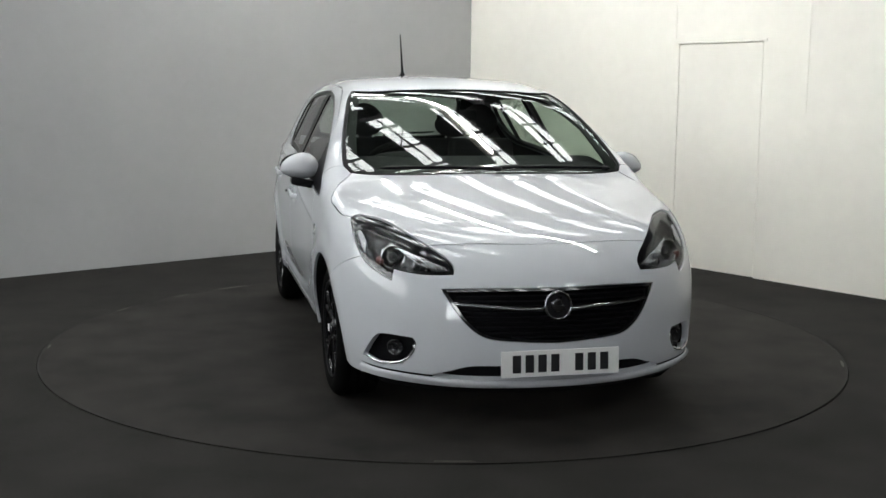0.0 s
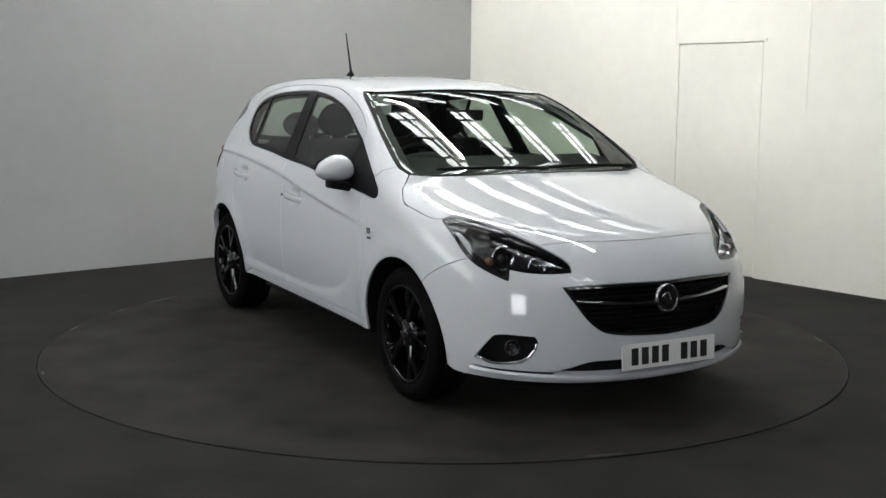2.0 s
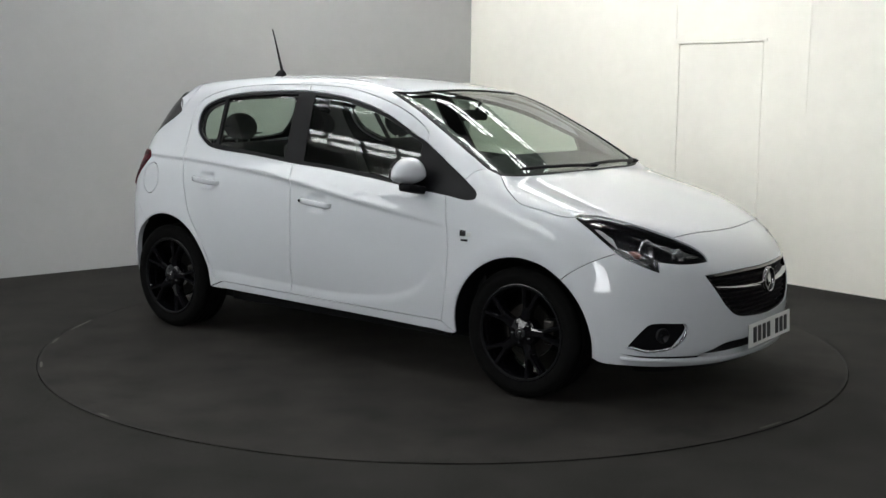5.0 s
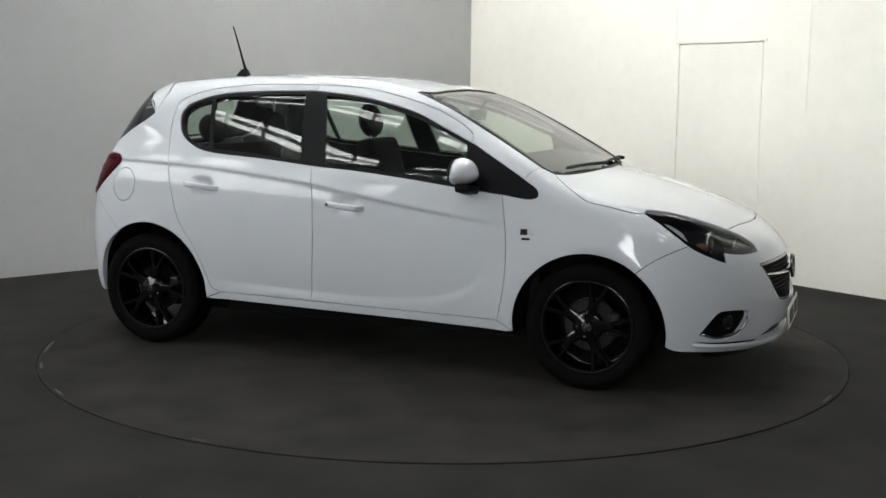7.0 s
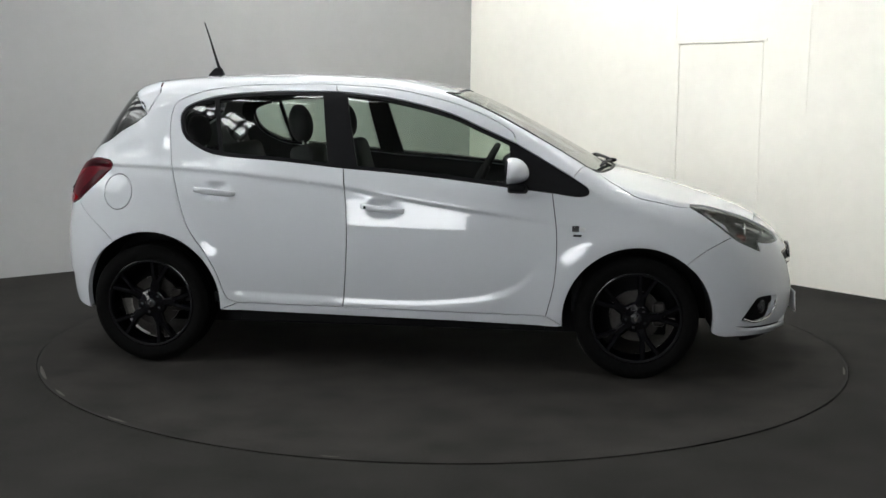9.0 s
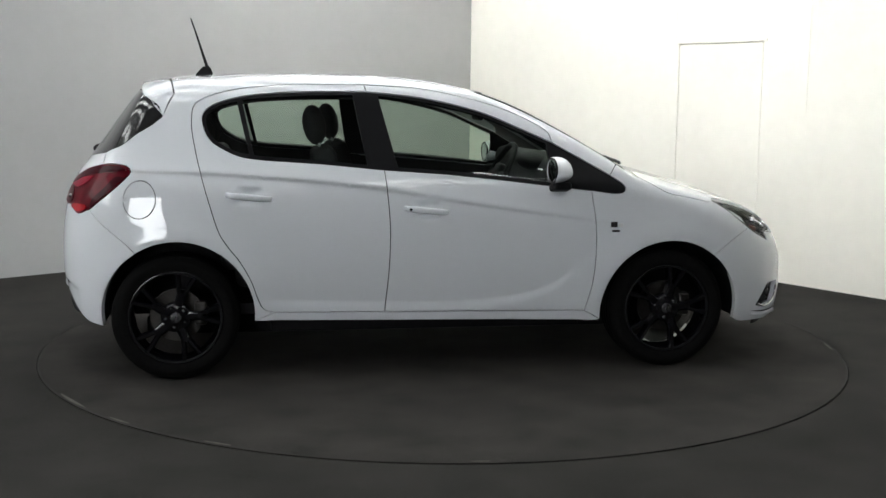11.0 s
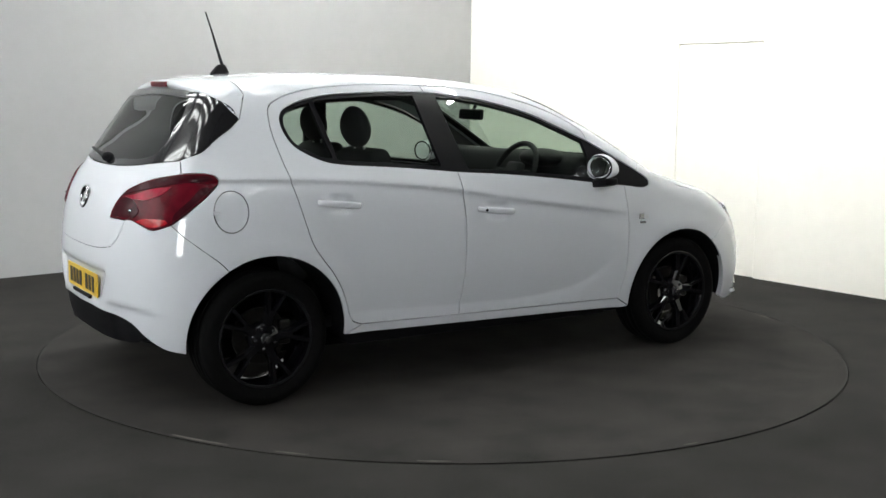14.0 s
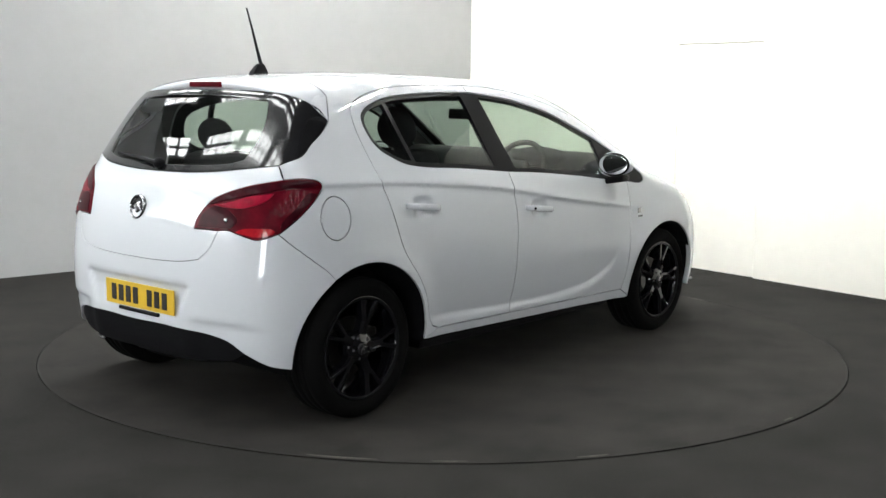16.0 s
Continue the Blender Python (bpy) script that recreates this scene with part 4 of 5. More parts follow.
def emblem(m, parent, r=0.058):
    """A round emblem: a chrome ring round a dark field with a plain raised shape."""
    e = part("emblem", moved(revolve([(0.0, r * 0.80), (0.012, r * 0.84), (0.016, r * 0.92), (0.012, r), (0.0, r * 1.02)], 40), m), DARK_CHROME, parent, "round chrome emblem", smooth=True)
    part("field", moved(revolve([(0.004, 0.0005), (0.004, r * 0.84)], 32), m), HOUSING, e)
    part("raised_shape", box((r * 0.75, 0.010, r * 0.9), m @ pose(0, 0.006, 0, 0, 25, 0), 0.008), DARK_CHROME, e, smooth=True)
    return e


def grille_width(z):
    return float(np.interp(z, (0.415, 0.435, 0.482, 0.571, 0.632), (0.10, 0.29, 0.36, 0.43, 0.465)))


def front_bar(z0, z1, half, lift, thick, n=24, bow=0.0):
    """A bar across the nose that follows its curve; half: its half length."""
    bm = bmesh.new()
    rows = []
    nose = place([("f", half * abs(-1 + 2 * i / n), (z0 + z1) / 2 + bow * (-1 + 2 * i / n) ** 2) for i in range(n + 1)])[:, 0]
    for i in range(n + 1):
        y = half * (-1 + 2 * i / n)
        zz = bow * (abs(y) / half) ** 2
        x = nose[i] + lift
        rows.append([bm.verts.new((x + dx, y, z + zz)) for dx, z in ((0, z0), (thick, z0 + (z1 - z0) * 0.3), (thick, z0 + (z1 - z0) * 0.7), (0, z1))])
    for p, q in zip(rows, rows[1:]):
        for k in range(3):
            bm.faces.new((p[k], q[k], q[k + 1], p[k + 1]))
    bmesh.ops.recalc_face_normals(bm, faces=bm.faces)
    return bm


def build_nose():
    bonnet = patch("bonnet", "c", closed("c", [BONNET_REAR, BONNET_SIDE, LAMP_REAR, LAMP_TOP, BONNET_FRONT], mirror=True), CAR_WHITE, car, grid=0.025)
    grille, intake = closed("f", GRILLE, mirror=True), closed("f", INTAKE, mirror=True)
    fogs = {s: closed("f", FOG, s) for s in (-1, 1)}
    bumper = patch("front_bumper", "f", closed("f", [rev(BONNET_FRONT), LAMP_TIP, LAMP_FOOT, LAMP_NOTCH, LAMP_UNDER, WING_BUMPER, BUMPER_ARCH, LIP], mirror=True), CAR_WHITE, car,
                   holes=[grille, intake, fogs[-1], fogs[1]], rim=0.03, inset=0.0014)
    g = patch("grille", "f", grille, BLACK_PLASTIC, bumper, lift=-0.05, inset=-0.02, rim=0, label="black slatted grille with a chrome wing bar")
    patch("grille_edge", "f", shrink(grille, 0.001), GLOSS_BLACK, g, holes=[shrink(grille, 0.012)], lift=-0.004, inset=0, rim=0.03)
    for i in range(10):
        z = 0.425 + 0.0215 * i
        part("slat", front_bar(z, z + 0.009, grille_width(z) - 0.005, -0.040, 0.022), BLACK_PLASTIC, g)
    part("chrome_bar", front_bar(0.541, 0.560, 0.425, -0.028, 0.026, bow=0.022), DARK_CHROME, g, "chrome wing bar behind the emblem", smooth=True)
    p = place([("f", 0, 0.566)])[0]
    emblem(Matrix.Translation((p[0] - 0.002, 0, 0.566)) @ pose(0, 0, 0, 0, 0, -90) @ pose(0, 0, 0, 4, 0, 0), g, 0.062)
    patch("lower_intake", "f", intake, BLACK_PLASTIC, bumper, lift=-0.03, inset=-0.01, rim=0, label="black lower air intake")
    q = place([("f", 0.1, 0.33)])[0]
    plate("number_plate", pose(q[0] + 0.012, 0.012, 0.327, 0, -3, 0), PLATE_WHITE, bumper)
    # silver edge along the lip
    bm = bmesh.new()
    lip = spline(unroll("f", place([("s", 1.80, 0.262), ("s", 1.86, 0.258), ("f", 0.60, 0.250), ("f", 0.40, 0.236), ("f", 0.2, 0.230), ("f", 0, 0.229)])), 0.02)
    full = np.vstack([lip, (lip * [-1, 1])[::-1][1:]])
    top = roll_up("f", full + [0, 0.009])
    low = roll_up("f", full - [0, 0.009])
    nrm = skin_normals(top)
    rows = [[bm.verts.new(a), bm.verts.new((a + b) / 2 + n * 0.016), bm.verts.new(b)] for a, b, n in zip(top, low, nrm)]
    for a, b in zip(rows, rows[1:]):
        for k in range(2):
            bm.faces.new((a[k], b[k], b[k + 1], a[k + 1]))
    bmesh.ops.recalc_face_normals(bm, faces=bm.faces)
    part("lip_edge", bm, CAR_WHITE, bumper, "bright rolled edge of the front lip", smooth=True)
    for s in (-1, 1):
        groove = closed("f", [[("f", 0.50, 0.266), ("f", 0.60, 0.270), ("s", 1.87, 0.277), ("s", 1.80, 0.284)], [("s", 1.80, 0.284), ("s", 1.87, 0.270), ("f", 0.60, 0.261), ("f", 0.50, 0.258)]], s)
        patch("lip_groove", "f", groove, BLACK_PLASTIC, bumper, lift=0.0012, inset=0, rim=0, label="dark groove above the lip")
    patch("under_lip", "f",
          closed("f", [[("f", 0, 0.204), ("f", 0.33, 0.207), ("f", 0.56, 0.214), ("s", 1.85, 0.224)], [("s", 1.85, 0.224), ("s", 1.84, 0.19), ("f", 0.5, 0.17), ("f", 0, 0.16)]], mirror=True),
          BLACK_PLASTIC, bumper, lift=-0.02, rim=0, label="black valance under the lip")
    for s in (-1, 1):
        f = fogs[s]
        pocket = patch("fog_pocket", "f", f, BLACK_PLASTIC, bumper, lift=-0.045, inset=-0.012, rim=0, label="black fog lamp pocket")
        c = place([("f", 0.665, 0.365)], s)[0]
        n = skin_normals(c[None])[0]
        m = Matrix.Translation(Vector(c) - Vector(n) * 0.035) @ Vector((n[0], n[1] * 0.6, 0)).to_track_quat("Y", "Z").to_matrix().to_4x4()
        part("fog_lamp", moved(revolve([(0.0, 0.034), (0.014, 0.036), (0.018, 0.031), (0.010, 0.026), (0.006, 0.010), (0.008, 0.001)], 32), m), HOUSING, pocket, "round dark fog lamp", smooth=True)
        part("lamp_glass", ellipsoid((0.028, 0.008, 0.028), m @ pose(0, 0.012, 0), 24, 12), LENS_GLASS, pocket, smooth=True)
        run = spline(unroll("f", place([("f", 0.582, 0.395), ("f", 0.583, 0.37), ("f", 0.617, 0.320), ("f", 0.677, 0.298), ("s", 1.892, 0.298), ("s", 1.845, 0.318)], s)), 0.012)
        p = roll_up("f", run)
        n = skin_normals(p)
        part("chrome_edge", tube([Vector(a) - Vector(b) * 0.004 for a, b in zip(p, n)], [0.002] + [0.0065] * (len(p) - 2) + [0.002], 10), CHROME, pocket, "chrome edge of the fog lamp pocket", smooth=True)
        build_headlight(s)
    return bonnet


def build_headlight(s):
    loop = closed("f", [LAMP_REAR, LAMP_TOP, LAMP_TIP, LAMP_FOOT, LAMP_NOTCH, LAMP_UNDER, LAMP_WING], s)
    glass = patch("headlight", "f", loop, LENS_GLASS, car, lift=-0.001, rim=0, label="clear headlight with black and chrome inside")
    glass.visible_shadow = False
    patch("lamp_housing", "f", loop, HOUSING, glass, lift=-0.060, inset=-0.004, rim=0, label="dark grey lamp housing")
    patch("lamp_bezel", "f", shrink(loop, 0.001), GLOSS_BLACK, glass, holes=[shrink(loop, 0.016)], lift=-0.006, inset=0, rim=0.05, label="black bezel of the headlight")
    # black rear wedge of the lamp
    wedge = closed("f", [[("s", 1.56, 0.878), ("t", 1.565, 0.735), ("t", 1.62, 0.68)], [("t", 1.62, 0.68), ("s", 1.72, 0.80), ("s", 1.80, 0.745), ("s", 1.87, 0.70), ("f", 0.665, 0.655)],
                         [("f", 0.665, 0.655), ("s", 1.89, 0.670), ("s", 1.80, 0.715), ("s", 1.63, 0.838), ("s", 1.56, 0.878)]], s)
    patch("black_wedge", "f", wedge, GLOSS_BLACK, glass, lift=-0.015, inset=0.001, rim=0.03)
    for a, b, r in ((0.655, 0.770, 0.046), (0.545, 0.735, 0.038)):
        c = place([("f", a, b)], s)[0]
        n = skin_normals(c[None])[0]
        m = Matrix.Translation(Vector(c) - Vector(n) * 0.050) @ Vector((1, n[1] * 0.35, 0.05)).to_track_quat("Y", "Z").to_matrix().to_4x4()
        part("reflector", moved(revolve([(0.030, r), (0.026, r * 1.10), (0.030, r * 1.16), (0.034, r * 1.10), (0.030, r), (0.012, r * 0.78), (0.0, r * 0.45), (-0.004, 0.001)], 36), m), CHROME, glass, "round chrome reflector", smooth=True)
        part("projector_lens", ellipsoid((r * 0.62, r * 0.45, r * 0.62), m @ pose(0, 0.014, 0), 24, 14), HOUSING, glass, smooth=True)
    # bright louvres raked across the inner half, and the light guide under them
    for k in range(6):
        run = [("f", 0.655 - 0.030 * k, 0.812 - 0.014 * k), ("f", 0.590 - 0.026 * k, 0.762 - 0.008 * k), ("f", 0.535 - 0.020 * k, 0.716 - 0.002 * k)]
        q = roll_up("f", spline(unroll("f", place(run, s)), 0.02))
        n = skin_normals(q)
        part("louvre", tube([Vector(a) - Vector(b) * 0.018 for a, b in zip(q, n)], [0.0015] + [0.0036] * (len(q) - 2) + [0.0015], 8), CHROME, glass, smooth=True)
    q = roll_up("f", spline(unroll("f", place([("f", 0.655, 0.700), ("f", 0.56, 0.697), ("f", 0.44, 0.697)], s)), 0.02))
    n = skin_normals(q)
    part("light_guide", tube([Vector(a) - Vector(b) * 0.020 for a, b in zip(q, n)], 0.005, 8), DARK_CHROME, glass, smooth=True)
    # upright silver reflector in the outer corner
    panel = closed("f", [[("s", 1.615, 0.838), ("s", 1.66, 0.838), ("s", 1.73, 0.800)], [("s", 1.73, 0.800), ("s", 1.765, 0.752)], [("s", 1.765, 0.752), ("s", 1.70, 0.785), ("s", 1.615, 0.838)]], s)
    patch("side_reflector", "f", panel, SATIN_SILVER, glass, lift=-0.010, inset=0.0, rim=0.01, label="satin silver side reflector")
    c = place([("s", 1.83, 0.735)], s)[0]
    n = skin_normals(c[None])[0]
    part("indicator", ellipsoid((0.035, 0.02, 0.022), Matrix.Translation(Vector(c) - Vector(n) * 0.030), 16, 10), AMBER, glass, "amber indicator bulb", smooth=True)


def build_tail():
    gate = patch("tailgate", "r", closed("r", [GLASS_FOOT, rev(GATE_CORNER), TAIL_UPPER, [("r", 0.398, 0.862), ("r", 0.482, 0.863), ("r", 0.524, 0.860)], [("r", 0.524, 0.860), ("r", 0.49, 0.78), ("r", 0.441, 0.735)], GATE_FOOT], mirror=True), CAR_WHITE, car, grid=0.020)
    p = place([("r", 0.0, 0.925)])[0]
    emblem(Matrix.Translation((p[0] + 0.002, 0.0, 0.925)) @ pose(0, 0, 0, 0, 0, 90) @ pose(0, 0, 0, 12, 0, 0), gate, 0.055)
    bumper = patch("rear_bumper", "r", closed("r", [rev(GATE_FOOT), [("r", 0.441, 0.735), ("r", 0.49, 0.78), ("r", 0.524, 0.860)], TAIL_LOWER, rev(QUARTER_BUMPER), BUMPER_REAR_ARCH, BUMPER_FOOT], mirror=True), CAR_WHITE, car, rim=0.03, inset=0.0006, grid=0.016)
    q = place([("r", 0.1, 0.533)])[0]
    plate("number_plate", pose(q[0] - 0.008, -0.045, 0.533, 0, 0, 180), PLATE_YELLOW, bumper)
    part("plate_lamp_strip", box((0.02, 0.30, 0.016), pose(q[0] - 0.010, -0.045, 0.466), 0.004), BLACK_PLASTIC, bumper)
    patch("diffuser", "r", closed("r", [[("r", 0, 0.436), ("r", 0.266, 0.438), ("r", 0.55, 0.408), ("r", 0.638, 0.348)], [("r", 0.638, 0.348), ("r", 0.55, 0.30), ("r", 0.3, 0.285), ("r", 0, 0.285)]], mirror=True), BLACK_PLASTIC, bumper, lift=-0.012, inset=0, label="black lower diffuser")
    part("exhaust_tip", moved(revolve([(-0.12, 0.028), (0.0, 0.028), (0.004, 0.025), (-0.10, 0.024)], 24), pose(-1.80, 0.36, 0.295, 0, 0, 90)), HOUSING, bumper, "short dark exhaust tip", smooth=True)
    for s in (-1, 1):
        loop = closed("r", [rev(TAIL_UPPER), rev(TAIL_OUTER), rev(TAIL_LOWER), [("r", 0.524, 0.860), ("r", 0.482, 0.863), ("r", 0.398, 0.862)]], s)
        lamp = patch("tail_light", "r", loop, RED_LENS, car, lift=0.004, rim=0.03, grid=0.014, label="swept red tail light")
        dark = closed("r", [[("r", 0.42, 0.872), ("r", 0.435, 0.925), ("r", 0.475, 0.955), ("r", 0.55, 0.945), ("r", 0.60, 0.905), ("r", 0.58, 0.876), ("r", 0.50, 0.872), ("r", 0.42, 0.872)]], s)
        patch("dark_lens", "r", dark, RED_DARK, lamp, lift=0.0075, inset=0, rim=0.006, grid=0.014, label="darker lens segment")
        edge = closed("r", [[("r", 0.445, 0.962), ("r", 0.47, 0.985), ("r", 0.57, 1.030), ("s", -1.60, 1.062), ("s", -1.50, 1.064), ("s", -1.462, 1.050)], [("s", -1.462, 1.050), ("s", -1.52, 1.040), ("s", -1.59, 1.032), ("r", 0.58, 0.998), ("r", 0.445, 0.962)]], s)
        patch("dark_lens", "r", edge, RED_DARK, lamp, lift=0.0075, inset=0, rim=0.006, grid=0.014, label="darker lens segment")
        tip = closed("r", [[("s", -1.475, 1.012), ("s", -1.530, 0.968), ("s", -1.590, 0.912), ("s", -1.648, 0.862)], [("s", -1.648, 0.862), ("s", -1.640, 0.895), ("s", -1.575, 0.960), ("s", -1.515, 1.015), ("s", -1.475, 1.012)]], s)
        patch("dark_lens", "r", tip, RED_DARK, lamp, lift=0.0075, inset=0, rim=0.006, grid=0.014, label="darker lens segment")
        sweep = closed("r", [[("r", 0.475, 0.962), ("r", 0.55, 0.978), ("r", 0.61, 1.000), ("s", -1.63, 1.015)], [("s", -1.63, 1.015), ("s", -1.66, 0.985), ("r", 0.615, 0.955), ("r", 0.56, 0.953), ("r", 0.475, 0.962)]], s)
        patch("light_band", "r", sweep, RED_BAND, lamp, lift=0.0075, inset=0, rim=0.006, grid=0.014, label="paler red light band")
        hot = closed("r", [[("r", 0.60, 0.858), ("r", 0.63, 0.872), ("r", 0.67, 0.876), ("s", -1.668, 0.872), ("s", -1.665, 0.860), ("r", 0.690, 0.840), ("r", 0.64, 0.850), ("r", 0.60, 0.858)]], s)
        patch("bright_lens", "r", hot, RED_BRIGHT, lamp, lift=0.0075, inset=0, rim=0.006, grid=0.014, label="bright red reflector segment")
        c = place([("r", 0.555, 0.905)], s)[0]
        part("lamp_bulb", ellipsoid((0.010, 0.010, 0.010), Matrix.Translation(Vector(c) + Vector((-0.007, 0, 0))), 14, 10), DARK_CHROME, lamp, smooth=True)
    # roof spoiler with the high brake light in its edge
    bm = bmesh.new()
    n = 36
    rows = []
    for i in range(n + 1):
        u = -1 + 2 * i / n
        y = 0.605 * u
        x0 = -1.295 + 0.045 * abs(u) ** 3
        x1 = -1.440 + 0.055 * abs(u) ** 2.5
        prof = []
        for k in range(7):
            x = x0 + (x1 - x0) * k / 6
            z = cast(np.array([[x0, y, 0.6]]), np.array([[0, 0, 1.0]]))[0][2] - (0.022 + 0.035 * abs(u) ** 2) * (k / 6) ** 1.5 + 0.002
            prof.append((x, z))
        xe, ze = prof[-1]
        prof += [(xe - 0.005, ze - 0.010), (xe + 0.002, ze - 0.034), (xe + 0.03, ze - 0.040), (x0 - 0.02, ze - 0.035)]
        rows.append([bm.verts.new((x, y, z)) for x, z in prof])
    for a, b in zip(rows, rows[1:]):
        for k in range(len(a) - 1):
            bm.faces.new((a[k], b[k], b[k + 1], a[k + 1]))
    bm.faces.new(rows[0])
    bm.faces.new(rows[-1])
    bmesh.ops.recalc_face_normals(bm, faces=bm.faces)
    spoiler = part("roof_spoiler", bm, CAR_WHITE, gate, smooth=True)
    part("brake_light", box((0.03, 0.24, 0.026), pose(-1.433, 0, 1.468), 0.006), RED_LENS, spoiler, "dark red high-level brake light")
    for s in (-1, 1):
        patch("spoiler_cheek", "r", closed("r", [[("s", -1.245, 1.425), ("s", -1.297, 1.312)], [("s", -1.297, 1.312), ("s", -1.33, 1.345), ("s", -1.36, 1.39)], [("s", -1.36, 1.39), ("s", -1.30, 1.425), ("s", -1.245, 1.425)]], s), CAR_WHITE, gate, rim=0.02)
    # rear wiper
    a, b = place([("r", 0.0, 1.12), ("r", 0.36, 1.145)], 1)
    wiper = part("rear_wiper", tube([Vector(a) + Vector((-0.03, 0, 0)), Vector((a + b) / 2) + Vector((-0.03, 0, 0.004)), Vector(b) + Vector((-0.02, 0, 0))], [0.011, 0.008, 0.005], 8), BLACK_PLASTIC, gate)
    part("wiper_pivot", ellipsoid((0.03, 0.025, 0.025), Matrix.Translation(Vector(a) + Vector((-0.012, 0, -0.005))), 16, 10), BLACK_PLASTIC, wiper, smooth=True)


def build_mirror(side):
    c = Vector((0.660, side * 0.905, 1.034))
    bm = bmesh.new()
    bmesh.ops.create_uvsphere(bm, u_segments=36, v_segments=22, radius=1.0)
    for v in bm.verts:
        x, y, z = v.co
        x = max(x, -0.25)       # flat behind, where the glass sits
        v.co = (0.088 * x * (1 - 0.18 * y * side), 0.102 * y, (0.088 - 0.016 * y * side) * z * (1.0 if z > 0 else 0.50) + 0.006 * x)
    cap = part("door_mirror", moved(bm, Matrix.Translation(c)), CAR_WHITE, car, "white door mirror on a black foot", smooth=True)
    part("mirror_glass", ellipsoid((0.003, 0.090, 0.056), Matrix.Translation(c + Vector((-0.023, 0, 0.020))), 28, 14), MIRROR, cap, "rear-facing mirror glass", smooth=True)
    part("mirror_bezel", moved(revolve([(0.0, 0.90), (0.02, 1.06), (0.0, 1.10), (-0.02, 1.06)], 36), Matrix.Translation(c + Vector((-0.021, 0, 0.020))) @ Matrix.Diagonal((0.30, 0.092, 0.060, 1)) @ pose(0, 0, 0, 0, 0, 90)), BLACK_PLASTIC, cap, smooth=True)
    foot = box((0.10, 0.17, 0.040), None, 0.012)
    for v in foot.verts:
        k = (v.co.y * side + 0.085) / 0.17
        v.co.x *= 1.15 - 0.35 * k
        v.co.z += 0.030 * k - 0.035
    part("mirror_foot", moved(foot, Matrix.Translation((0.690, side * 0.870, 0.985))), BLACK_PLASTIC, cap, "black mirror foot", smooth=True)


def spoke_mesh():
    """One forked spoke: a stem at the hub that splits into two arms to the rim, in the plane x-z, pointing up, face towards -y."""
    bm = bmesh.new()

    def bar(p0, p1, w0, w1, y0, y1, thick):
        d = (Vector((p1[0], 0, p1[1])) - Vector((p0[0], 0, p0[1]))).normalized()
        n = Vector((d.z, 0, -d.x))
        ring_ = []
        for (px, pz), w, y in ((p0, w0, y0), (p1, w1, y1)):
            c = Vector((px, y, pz))
            ring_.append([bm.verts.new(c + n * a + Vector((0, b, 0))) for a, b in ((-w, 0.010), (-w * 0.55, 0), (w * 0.55, 0), (w, 0.010), (w, thick), (-w, thick))])
        a, b = ring_
        for k in range(6):
            bm.faces.new((a[k], a[(k + 1) % 6], b[(k + 1) % 6], b[k]))
        bm.faces.new(a)
        bm.faces.new(b)

    bar((0.0, 0.040), (0.004, 0.130), 0.027, 0.021, 0.014, 0.004, 0.045)
    for s in (-1, 1):
        bar((0.004 + 0.010 * s, 0.118), (0.010 + 0.043 * s, 0.217), 0.012, 0.014, 0.006, 0.002, 0.045)
    bmesh.ops.recalc_face_normals(bm, faces=bm.faces)
    return bm


